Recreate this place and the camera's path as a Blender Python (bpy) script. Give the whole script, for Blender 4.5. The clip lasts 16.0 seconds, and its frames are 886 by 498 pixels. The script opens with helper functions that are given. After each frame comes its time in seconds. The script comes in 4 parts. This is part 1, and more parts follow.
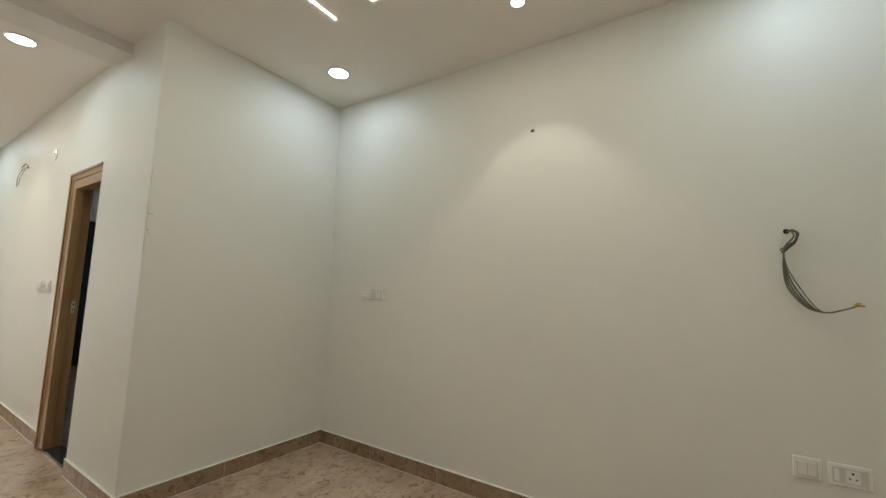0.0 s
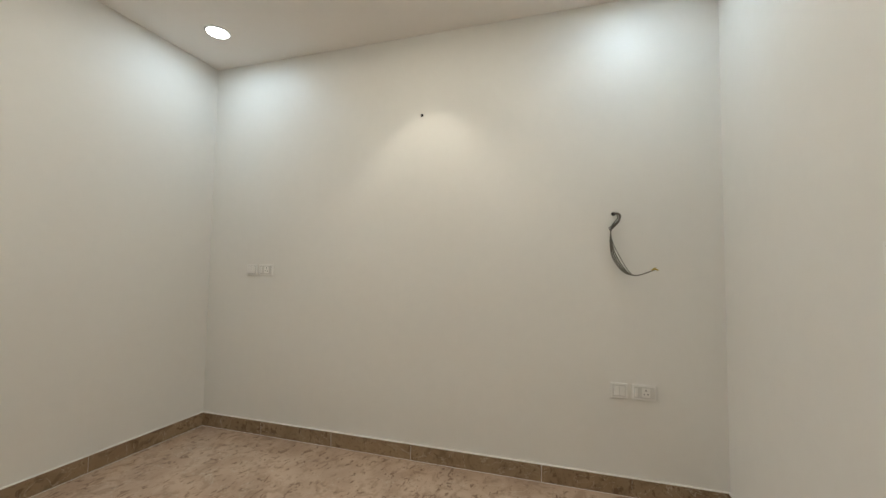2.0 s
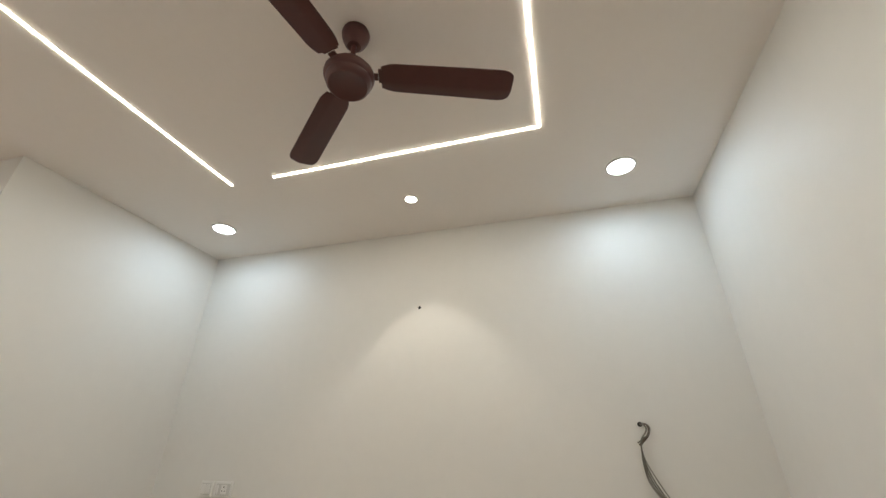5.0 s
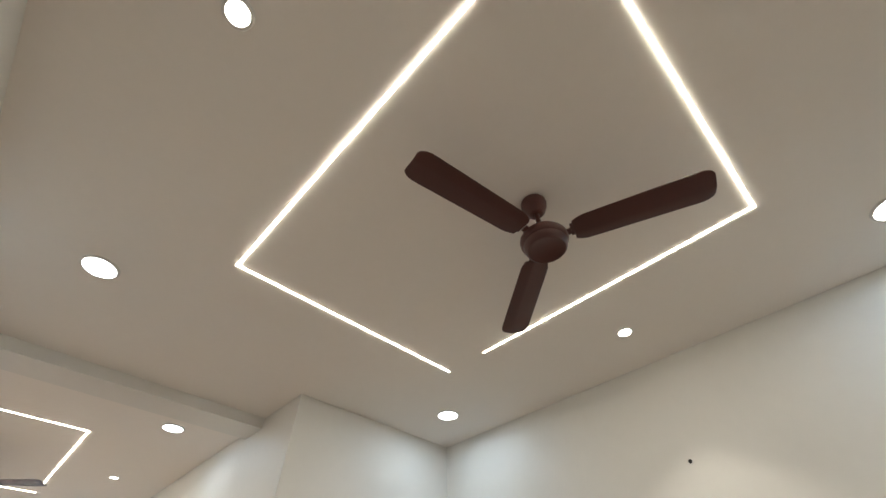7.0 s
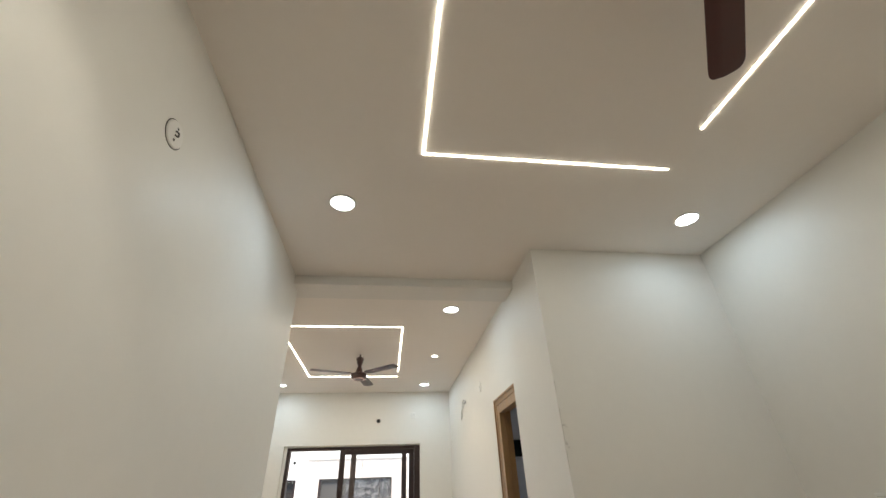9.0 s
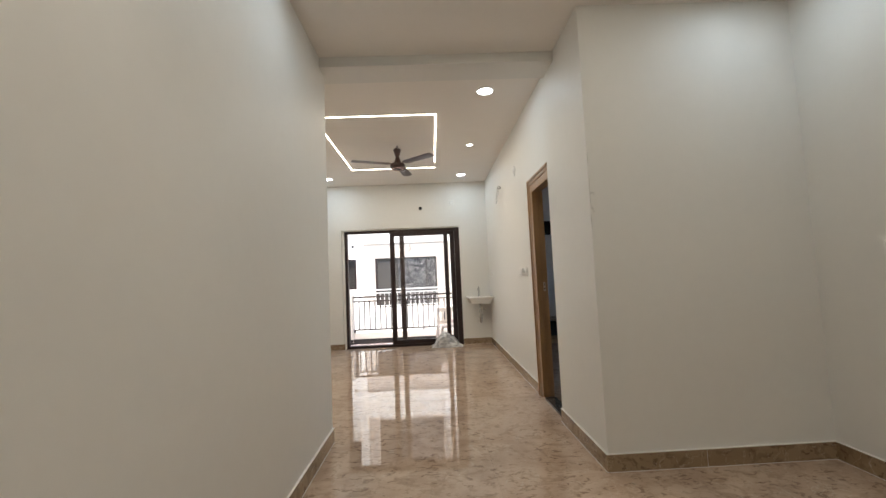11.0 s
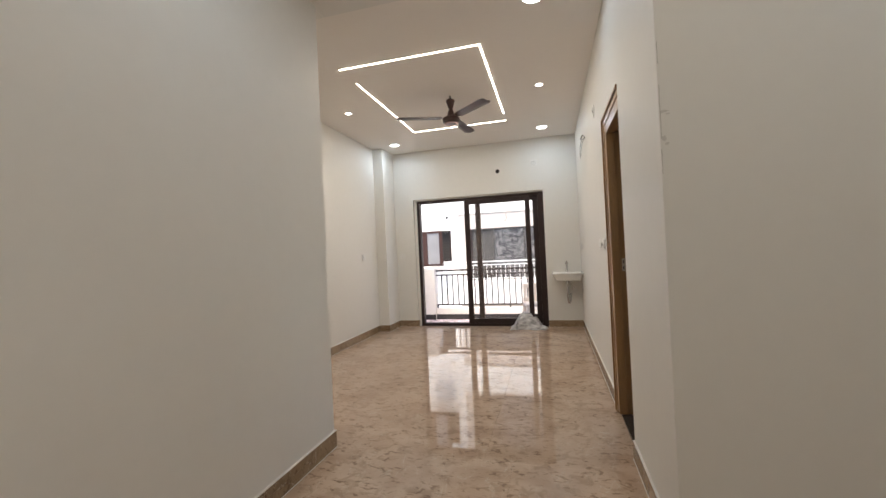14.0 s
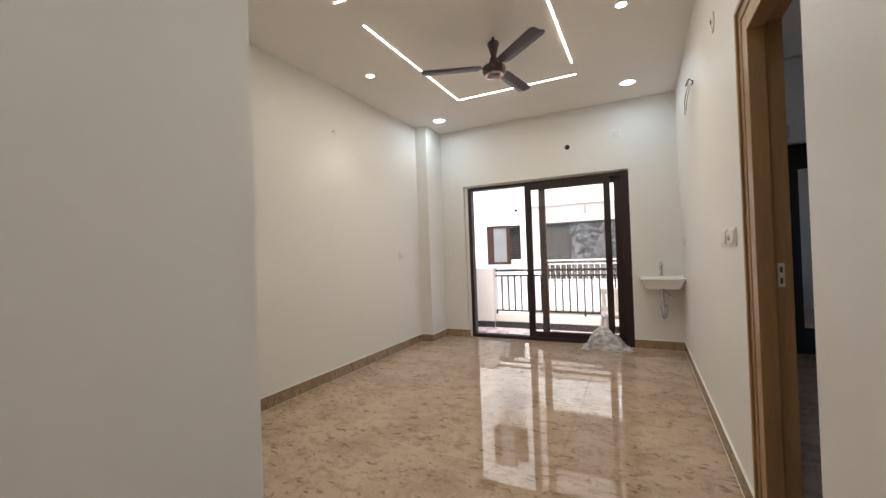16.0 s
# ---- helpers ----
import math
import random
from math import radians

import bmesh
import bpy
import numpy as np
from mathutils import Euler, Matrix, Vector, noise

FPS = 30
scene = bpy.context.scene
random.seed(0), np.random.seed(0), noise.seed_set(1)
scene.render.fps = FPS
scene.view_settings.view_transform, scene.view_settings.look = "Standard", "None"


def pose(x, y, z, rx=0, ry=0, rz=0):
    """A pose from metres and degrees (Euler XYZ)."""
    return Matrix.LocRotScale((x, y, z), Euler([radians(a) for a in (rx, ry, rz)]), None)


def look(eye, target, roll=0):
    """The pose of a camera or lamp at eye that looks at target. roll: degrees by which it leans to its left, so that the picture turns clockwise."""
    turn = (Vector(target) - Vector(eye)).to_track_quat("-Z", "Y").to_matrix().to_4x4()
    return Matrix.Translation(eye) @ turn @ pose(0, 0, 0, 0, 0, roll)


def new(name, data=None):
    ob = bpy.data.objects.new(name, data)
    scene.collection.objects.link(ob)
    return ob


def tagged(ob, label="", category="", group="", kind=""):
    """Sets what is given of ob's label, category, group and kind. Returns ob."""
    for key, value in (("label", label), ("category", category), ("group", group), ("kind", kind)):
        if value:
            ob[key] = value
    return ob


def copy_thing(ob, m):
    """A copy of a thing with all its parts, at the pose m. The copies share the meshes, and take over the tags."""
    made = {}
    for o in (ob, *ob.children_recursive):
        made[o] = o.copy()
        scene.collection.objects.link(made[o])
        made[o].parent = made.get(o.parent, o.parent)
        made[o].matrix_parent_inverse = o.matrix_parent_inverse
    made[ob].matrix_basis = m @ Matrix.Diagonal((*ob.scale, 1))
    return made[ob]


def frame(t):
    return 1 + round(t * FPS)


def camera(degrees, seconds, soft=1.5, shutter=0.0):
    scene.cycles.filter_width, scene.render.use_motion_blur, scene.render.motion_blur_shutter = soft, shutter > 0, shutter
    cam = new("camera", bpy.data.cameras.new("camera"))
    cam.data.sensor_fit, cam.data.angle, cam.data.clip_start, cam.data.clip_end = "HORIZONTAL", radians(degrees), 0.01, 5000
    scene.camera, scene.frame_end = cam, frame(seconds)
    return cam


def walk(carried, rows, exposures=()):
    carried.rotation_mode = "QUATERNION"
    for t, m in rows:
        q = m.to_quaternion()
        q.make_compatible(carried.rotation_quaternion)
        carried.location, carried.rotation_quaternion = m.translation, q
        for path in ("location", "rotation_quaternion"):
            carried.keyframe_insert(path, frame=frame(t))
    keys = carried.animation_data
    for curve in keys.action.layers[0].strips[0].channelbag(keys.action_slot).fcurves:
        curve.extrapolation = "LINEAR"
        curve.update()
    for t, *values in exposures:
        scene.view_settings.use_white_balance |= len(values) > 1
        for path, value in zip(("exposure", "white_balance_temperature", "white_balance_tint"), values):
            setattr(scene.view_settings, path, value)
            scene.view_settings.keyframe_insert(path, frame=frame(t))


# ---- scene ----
cam = camera(96.1, 16.0)
PATH = [
    (0, (-0.983, -2.787, 1.291), (0.676, -1.69, 1.503), 1.9),
    (0.5, (-1.082, -2.817, 1.291), (0.72, -1.972, 1.484), 1.9),
    (1, (-1.148, -2.835, 1.284), (0.715, -2.126, 1.448), 1.5),
    (1.5, (-1.159, -2.853, 1.277), (0.729, -2.208, 1.412), 1.0),
    (2, (-1.156, -2.848, 1.266), (0.749, -2.249, 1.375), 0.8),
    (2.5, (-1.117, -2.832, 1.25), (0.811, -2.308, 1.332), 0.9),
    (3, (-1.073, -2.761, 1.291), (0.876, -2.321, 1.392), 1.1),
    (3.2, (-1.057, -2.737, 1.314), (0.892, -2.329, 1.493), 0.9),
    (5.3, (-1.037, -2.754, 1.536), (0.588, -2.22, 2.573), 0.4),
    (5.5, (-1.049, -2.754, 1.558), (0.503, -2.206, 2.694), 0.3),
    (6, (-1.087, -2.742, 1.595), (0.3, -2.127, 2.898), 0.3),
    (6.5, (-1.132, -2.683, 1.589), (0.071, -1.925, 2.996), -0.3),
    (7, (-1.153, -2.579, 1.582), (-0.188, -1.617, 3.046), -1.1),
    (7.5, (-1.18, -2.485, 1.573), (-0.433, -1.383, 3.066), -1.6),
    (8, (-1.163, -2.451, 1.546), (-0.572, -1.237, 3.022), -2.1),
    (8.5, (-1.076, -2.471, 1.451), (-0.672, -1.036, 2.785), -1.7),
    (9, (-1.037, -2.48, 1.356), (-0.791, -0.801, 2.415), -2.4),
    (9.5, (-1.032, -2.502, 1.276), (-0.906, -0.627, 1.959), -2.5),
    (10, (-1.089, -2.486, 1.259), (-1.043, -0.527, 1.663), -3.1),
    (10.2, (-1.079, -2.503, 1.239), (-1.048, -0.532, 1.576), -2.8),
    (12.3, (-0.856, -2.237, 1.177), (-0.726, -0.241, 1.197), -2.0),
    (12.5, (-0.81, -2.171, 1.166), (-0.743, -0.173, 1.192), -1.7),
    (13, (-0.635, -2.015, 1.188), (-0.745, -0.018, 1.209), -2.2),
    (13.5, (-0.496, -1.876, 1.201), (-0.83, 0.096, 1.229), -2.4),
    (14, (-0.409, -1.636, 1.216), (-0.933, 0.294, 1.235), -2.7),
    (14.5, (-0.357, -1.39, 1.195), (-0.992, 0.506, 1.228), -2.4),
    (15, (-0.309, -1.107, 1.199), (-1.076, 0.74, 1.227), -2.5),
    (15.5, (-0.34, -0.794, 1.206), (-1.183, 1.02, 1.222), -2.2),
    (16, (-0.382, -0.463, 1.2), (-1.275, 1.326, 1.219), -2.1),
]
walk(cam, [(t, look(eye, target, roll)) for t, eye, target, roll in PATH],
     [(0, 1.99, 6660, -1), (1.0, 2.22, 6580, 2), (3, 2.29, 6470, 5), (5.5, 2.22, 6450, 6), (6.5, 2.00, 6450, 6), (8, 2.03, 6520, 6), (9.5, 1.89, 6690, 3), (12.5, 1.81, 6680, 10), (16, 1.73, 6700, 8)])

# ---- world, sun, lamps ----
world = bpy.data.worlds.new("world")
scene.world = world
world.use_nodes = True
wt = world.node_tree
sky = wt.nodes.new("ShaderNodeTexSky")
sky.sky_type, sky.sun_disc = "NISHITA", False
sky.sun_elevation, sky.sun_rotation = radians(68), radians(200)
wt.links.new(sky.outputs[0], wt.nodes["Background"].inputs[0])
wt.nodes["Background"].inputs[1].default_value = 0.15

sun_data = bpy.data.lights.new("sun", "SUN")
sun_data.energy, sun_data.angle, sun_data.color = 3.3, radians(22), (1.0, 0.91, 0.83)
sun = new("sun", sun_data)
sun.matrix_world = look((-2, -4, 12), (-2 + 0.93, -4 + 2.59, 12 - 6.81))

H = 2.95            # ceiling
XW, XE = -1.83, 1.43    # nook: west and east faces
YS = -3.68          # nook: south face
YN = 4.79           # hall: north face
XH = -3.15          # hall: west face
SK = 0.088          # skirting top
FZ = -0.015         # floor surface

COOL = (0.67, 0.825, 1.0)
WARM = (1.0, 0.91, 0.82)
DOWN = [(0.99, -0.46), (-1.365, -0.456), (0.99, -3.21), (-0.447, 1.17), (-0.455, 4.235), (-2.717, 4.237)]
SPOT = [(0.985, -1.94), (-1.373, -1.95), (-0.45, 2.70), (-2.685, 2.70)]
for x, y in DOWN:
    d = bpy.data.lights.new("downlight_lamp", "AREA")
    d.shape, d.size, d.energy, d.color = "DISK", 0.13, 0.70 if y < 2 else 1.10, COOL
    new("downlight_lamp", d).matrix_world = pose(x, y, H - 0.016)
for x, y in SPOT:
    d = bpy.data.lights.new("spot_lamp", "SPOT")
    d.spot_size, d.spot_blend, d.energy, d.color, d.shadow_soft_size = radians(84), 0.4, 3.2, WARM, 0.025
    new("spot_lamp", d).matrix_world = pose(x, y, H - 0.02)

ARMS = [((-0.895, -0.92), (0.55, -0.92)), ((-0.895, -0.92), (-0.895, -2.48)), ((0.545, -2.785), (-0.895, -2.785)), ((0.545, -2.785), (0.545, -1.225)),
        ((-2.21, 3.735), (-0.91, 3.735)), ((-2.21, 3.735), (-2.21, 1.99)), ((-0.91, 1.675), (-2.22, 1.675)), ((-0.91, 1.675), (-0.91, 3.45))]
for (xa, ya), (xb, yb) in ARMS:
    d = bpy.data.lights.new("strip_lamp", "AREA")
    length = math.hypot(xb - xa, yb - ya)
    d.shape, d.size, d.size_y, d.color, d.energy = "RECTANGLE", length, 0.008, (1.0, 0.91, 0.80), (0.51 if ya < 0 else 1.15) * length
    new("strip_lamp", d).matrix_world = pose((xa + xb) / 2, (ya + yb) / 2, H - 0.0065, 0, 0, 0 if ya == yb else 90)

# ---- materials ----
def mat(name, color, rough=0.5, metal=0.0, emit=None, strength=0.0, trans=0.0):
    m = bpy.data.materials.new(name)
    m.use_nodes = True
    b = m.node_tree.nodes["Principled BSDF"]
    b.inputs["Base Color"].default_value = (*color, 1)
    b.inputs["Roughness"].default_value = rough
    b.inputs["Metallic"].default_value = metal
    b.inputs["Transmission Weight"].default_value = trans
    if emit:
        b.inputs["Emission Color"].default_value = (*emit, 1)
        b.inputs["Emission Strength"].default_value = strength
    return m


def vary(m, color, amount=0.06, scale=1.2, bump=0.0, bump_scale=150.0, rough=None, fine=0.03, fine_scale=30.0, stretch=(1, 1, 1)):
    """Two scales of colour variation, fine relief, and roughness variation."""
    t = m.node_tree
    n, l = t.nodes, t.links
    b = n["Principled BSDF"]
    co = n.new("ShaderNodeTexCoord")
    mp = n.new("ShaderNodeMapping")
    mp.inputs["Scale"].default_value = stretch
    l.new(co.outputs["Object"], mp.inputs["Vector"])
    a = n.new("ShaderNodeTexNoise")
    a.inputs["Scale"].default_value, a.inputs["Detail"].default_value = scale, 4
    l.new(mp.outputs[0], a.inputs["Vector"])
    f = n.new("ShaderNodeTexNoise")
    f.inputs["Scale"].default_value, f.inputs["Detail"].default_value = fine_scale, 5
    l.new(mp.outputs[0], f.inputs["Vector"])
    m1 = n.new("ShaderNodeMapRange")
    m1.inputs["To Min"].default_value, m1.inputs["To Max"].default_value = 1 - amount, 1 + amount
    m1.inputs["From Min"].default_value, m1.inputs["From Max"].default_value = 0.3, 0.7
    l.new(a.outputs["Fac"], m1.inputs["Value"])
    m2 = n.new("ShaderNodeMapRange")
    m2.inputs["To Min"].default_value, m2.inputs["To Max"].default_value = 1 - fine, 1 + fine
    m2.inputs["From Min"].default_value, m2.inputs["From Max"].default_value = 0.3, 0.7
    l.new(f.outputs["Fac"], m2.inputs["Value"])
    mu = n.new("ShaderNodeMath")
    mu.operation = "MULTIPLY"
    l.new(m1.outputs[0], mu.inputs[0])
    l.new(m2.outputs[0], mu.inputs[1])
    vm = n.new("ShaderNodeVectorMath")
    vm.operation = "SCALE"
    vm.inputs[0].default_value = color
    l.new(mu.outputs[0], vm.inputs["Scale"])
    l.new(vm.outputs[0], b.inputs["Base Color"])
    if bump:
        bt = n.new("ShaderNodeTexNoise")
        bt.inputs["Scale"].default_value, bt.inputs["Detail"].default_value = bump_scale, 3
        l.new(mp.outputs[0], bt.inputs["Vector"])
        bp = n.new("ShaderNodeBump")
        bp.inputs["Strength"].default_value, bp.inputs["Distance"].default_value = bump, 0.004
        l.new(bt.outputs["Fac"], bp.inputs["Height"])
        l.new(bp.outputs[0], b.inputs["Normal"])
    if rough:
        mr = n.new("ShaderNodeMapRange")
        mr.inputs["To Min"].default_value, mr.inputs["To Max"].default_value = rough
        mr.inputs["From Min"].default_value, mr.inputs["From Max"].default_value = 0.35, 0.65
        l.new(a.outputs["Fac"], mr.inputs["Value"])
        l.new(mr.outputs[0], b.inputs["Roughness"])
    return m


def plain(name, color, base_rough=0.5, metal=0.0, **kw):
    return vary(mat(name, color, base_rough, metal), color, **kw)


def marble(name, light, mid, fleck, rough, slab=0.0):
    """Polished beige marble: clouds, brown elongated flecks, thin veins."""
    m = mat(name, light, rough)
    t = m.node_tree
    n, l = t.nodes, t.links
    b = n["Principled BSDF"]
    geo = n.new("ShaderNodeNewGeometry")
    info = n.new("ShaderNodeObjectInfo")
    off = n.new("ShaderNodeVectorMath")
    off.operation = "MULTIPLY_ADD"
    comb = n.new("ShaderNodeCombineXYZ")
    for k in range(3):
        l.new(info.outputs["Random"], comb.inputs[k])
    l.new(comb.outputs[0], off.inputs[0])
    off.inputs[1].default_value = (slab * 7, slab * 13, slab * 5)
    l.new(geo.outputs["Position"], off.inputs[2])

    def noise_at(scale, detail, rot, stretch, distortion=0.0):
        mp = n.new("ShaderNodeMapping")
        mp.inputs["Rotation"].default_value = (0, 0, radians(rot))
        mp.inputs["Scale"].default_value = stretch
        l.new(off.outputs[0], mp.inputs["Vector"])
        x = n.new("ShaderNodeTexNoise")
        x.inputs["Scale"].default_value, x.inputs["Detail"].default_value = scale, detail
        x.inputs["Distortion"].default_value = distortion
        l.new(mp.outputs[0], x.inputs["Vector"])
        return x.outputs["Fac"]

    def step(fac, lo, hi):
        r = n.new("ShaderNodeMapRange")
        r.interpolation_type = "SMOOTHSTEP"
        r.inputs["From Min"].default_value, r.inputs["From Max"].default_value = lo, hi
        l.new(fac, r.inputs["Value"])
        return r.outputs[0]

    def mix(fac, a, c, k=1.0):
        x = n.new("ShaderNodeMix")
        x.data_type = "RGBA"
        if k != 1.0:
            s = n.new("ShaderNodeMath")
            s.operation = "MULTIPLY"
            s.inputs[1].default_value = k
            l.new(fac, s.inputs[0])
            fac = s.outputs[0]
        l.new(fac, x.inputs["Factor"])
        if isinstance(a, tuple):
            x.inputs["A"].default_value = (*a, 1)
        else:
            l.new(a, x.inputs["A"])
        x.inputs["B"].default_value = (*c, 1)
        return x.outputs["Result"]

    clouds = step(noise_at(3.2, 6, 20, (1, 1.4, 1), 0.6), 0.38, 0.68)
    col = mix(clouds, light, mid)
    gate = step(noise_at(2.6, 3, 50, (1, 1, 1)), 0.36, 0.50)
    patch_y = step(noise_at(11, 10, 32, (0.9, 1.12, 1), 0.9), 0.52, 0.66)
    col = mix(patch_y, col, fleck, 0.34)
    fl = step(noise_at(19, 8, 32, (0.75, 1.2, 1), 0.7), 0.585, 0.65)
    g = n.new("ShaderNodeMath")
    g.operation = "MULTIPLY"
    l.new(fl, g.inputs[0])
    l.new(gate, g.inputs[1])
    col = mix(g.outputs[0], col, fleck, 0.62)
    spot = step(noise_at(30, 3, 48, (0.5, 1.4, 1), 0.1), 0.655, 0.69)
    col = mix(spot, col, fleck, 0.7)
    fine = step(noise_at(38, 5, 10, (0.7, 1.3, 1), 0.8), 0.585, 0.65)
    col = mix(fine, col, fleck, 0.25)
    vein = noise_at(4.5, 5, -30, (1, 0.6, 1), 1.5)
    v1 = n.new("ShaderNodeMath")
    v1.operation = "PINGPONG"
    v1.inputs[1].default_value = 0.5
    l.new(vein, v1.inputs[0])
    col = mix(step(v1.outputs[0], 0.494, 0.5), col, (0.62, 0.54, 0.43), 0.5)
    l.new(col, b.inputs["Base Color"])
    wob = noise_at(2.3, 2, 0, (1, 1, 1))
    bp = n.new("ShaderNodeBump")
    bp.inputs["Strength"].default_value, bp.inputs["Distance"].default_value = 0.35, 0.0016
    l.new(wob, bp.inputs["Height"])
    l.new(bp.outputs[0], b.inputs["Normal"])
    return m


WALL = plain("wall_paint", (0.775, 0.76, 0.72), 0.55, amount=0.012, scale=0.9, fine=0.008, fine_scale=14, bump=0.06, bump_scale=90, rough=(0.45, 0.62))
CEIL = plain("ceiling_paint", (0.87, 0.83, 0.78), 0.7, amount=0.012, scale=0.7, fine=0.006, bump=0.04, bump_scale=80)
FLOOR = marble("floor_marble", (0.535, 0.400, 0.296), (0.435, 0.313, 0.228), (0.165, 0.098, 0.062), 0.025)
SKIRT = marble("skirting_marble", (0.33, 0.235, 0.145), (0.27, 0.185, 0.11), (0.12, 0.07, 0.04), 0.2, 1.0)
JOINT = plain("joint_filler", (0.42, 0.34, 0.25), 0.5, amount=0.08, scale=6)
PUTTY = plain("white_putty", (0.82, 0.80, 0.76), 0.7, amount=0.03, scale=12)
BROWN = plain("brown_frame", (0.020, 0.0075, 0.006), 0.5, amount=0.10, scale=3, fine=0.05, rough=(0.45, 0.6))
BROWN2 = plain("brown_sash", (0.062, 0.040, 0.034), 0.4, amount=0.10, scale=3)
SASHPANE = plain("frosted_pane", (0.20, 0.19, 0.19), 0.3, amount=0.08, scale=2)
SASH = plain("red_brown_wood", (0.032, 0.008, 0.004), 0.8, amount=0.12, scale=3)
WOOD = plain("teak_polish", (0.34, 0.195, 0.085), 0.35, amount=0.16, scale=2.2, fine=0.10, fine_scale=18, stretch=(9, 9, 0.7), bump=0.08, bump_scale=30, rough=(0.28, 0.42))
FANB = plain("fan_brown", (0.070, 0.019, 0.015), 0.42, amount=0.08, scale=4, rough=(0.38, 0.48))
FANRING = plain("fan_ring", (0.45, 0.30, 0.27), 0.25, metal=0.6, amount=0.05)
FAN2 = plain("fan_dark", (0.045, 0.020, 0.017), 0.35, amount=0.08, scale=4)
PLATE = plain("switch_plastic", (0.82, 0.81, 0.78), 0.28, amount=0.01, scale=5, fine=0.01)
PLATE2 = plain("switch_rocker", (0.63, 0.62, 0.59), 0.35, amount=0.01, scale=5, fine=0.01)
# near-black: shade inside holes and gaps put into colour; screws and hooks too
HOLE = plain("dark_hole", (0.012, 0.011, 0.010), 0.8, amount=0.2, scale=20)
WIRE = plain("grey_cable", (0.14, 0.13, 0.105), 0.5, amount=0.15, scale=40)
WIREB = plain("brown_cable", (0.10, 0.065, 0.05), 0.5, amount=0.2, scale=40)
WIREY = plain("yellow_wire", (0.45, 0.33, 0.06), 0.5, amount=0.1, scale=40)
WIRED = plain("dark_cable", (0.05, 0.045, 0.04), 0.5, amount=0.15, scale=40)
CERAMIC = plain("ceramic", (0.82, 0.81, 0.78), 0.08, amount=0.01, scale=4)
CHROME = plain("chrome", (0.58, 0.58, 0.58), 0.2, metal=1.0, amount=0.03, scale=8)
PVC = plain("pvc", (0.72, 0.71, 0.68), 0.3, amount=0.02, scale=8)
GRANITE = plain("dark_granite", (0.035, 0.033, 0.032), 0.12, amount=0.25, scale=40, fine=0.3, fine_scale=220)
BALC = plain("balcony_tile", (0.80, 0.66, 0.68), 0.25, amount=0.10, scale=4, fine=0.08, fine_scale=30, rough=(0.2, 0.4))
RAIL = plain("rail_paint", (0.022, 0.012, 0.010), 0.6, amount=0.1, scale=5)
FACADE = plain("facade_paint", (0.84, 0.80, 0.75), 0.8, amount=0.04, scale=0.7, fine=0.02, bump=0.15, bump_scale=60)
FACADE2 = plain("facade_beige", (0.51, 0.445, 0.395), 0.8, amount=0.05, scale=0.9, fine=0.03, bump=0.15, bump_scale=60)
GROUND = plain("yard_paving", (0.30, 0.28, 0.25), 0.8, amount=0.15, scale=0.4, bump=0.2, bump_scale=12)
# dark tone painting the unlit rooms behind panes; some window frames use it too
DARKROOM = plain("dark_window", (0.05, 0.045, 0.04), 0.7, amount=0.1)
SMUDGE = plain("crack_grey", (0.42, 0.40, 0.37), 0.8, amount=0.2, scale=40)
SMUDGE2 = plain("smudge_grey", (0.62, 0.60, 0.565), 0.7, amount=0.05, scale=60)
CREAMP = plain("cream_plastic", (0.66, 0.59, 0.54), 0.35, amount=0.03, scale=5)
LAMINATE = plain("black_laminate", (0.012, 0.016, 0.020), 0.12, amount=0.1, scale=3)
LAMWHITE = plain("white_laminate", (0.62, 0.63, 0.66), 0.2, amount=0.02, scale=3)
ROOMPAINT = plain("room_paint", (0.60, 0.63, 0.68), 0.6, amount=0.02, scale=1, bump=0.05, bump_scale=90)
BRASS = plain("strike_steel", (0.62, 0.55, 0.44), 0.5, metal=0.3, amount=0.05, scale=20)
MIRROR = mat("mirror", (0.85, 0.86, 0.86), 0.02, 1.0)
GLASS = mat("clear_glass", (1, 1, 1), 0.0, trans=1.0)
GLASS.node_tree.nodes["Principled BSDF"].inputs["IOR"].default_value = 1.2
FILMGLASS = plain("reflective_glass", (0.075, 0.074, 0.075), 0.3, metal=0.2, amount=0.35, scale=2.5, fine=0.35, fine_scale=7)


def wavy_swirls(m):
    """Wavy reflections of the glass, put into its colour as pale swirls."""
    t = m.node_tree
    n, l = t.nodes, t.links
    b = n["Principled BSDF"]
    geo = n.new("ShaderNodeNewGeometry")
    w = n.new("ShaderNodeTexNoise")
    w.inputs["Scale"].default_value, w.inputs["Detail"].default_value, w.inputs["Distortion"].default_value = 2.4, 5.0, 3.4
    l.new(geo.outputs["Position"], w.inputs["Vector"])
    r = n.new("ShaderNodeMapRange")
    r.interpolation_type = "SMOOTHSTEP"
    r.inputs["From Min"].default_value, r.inputs["From Max"].default_value = 0.47, 0.62
    l.new(w.outputs["Fac"], r.inputs["Value"])
    x = n.new("ShaderNodeMix")
    x.data_type = "RGBA"
    l.new(r.outputs[0], x.inputs["Factor"])
    l.new(b.inputs["Base Color"].links[0].from_socket, x.inputs["A"])
    x.inputs["B"].default_value = (0.18, 0.172, 0.168, 1)
    l.new(x.outputs["Result"], b.inputs["Base Color"])


wavy_swirls(FILMGLASS)
LEDC = mat("led_panel", (1, 1, 1), 0.4, emit=(0.93, 0.97, 1.0), strength=3.0)
LEDS = mat("led_spot", (1, 1, 1), 0.4, emit=(1.0, 0.93, 0.85), strength=4.0)
STRIP = mat("led_strip", (1, 1, 1), 0.4, emit=(1.0, 0.90, 0.76), strength=3.5)
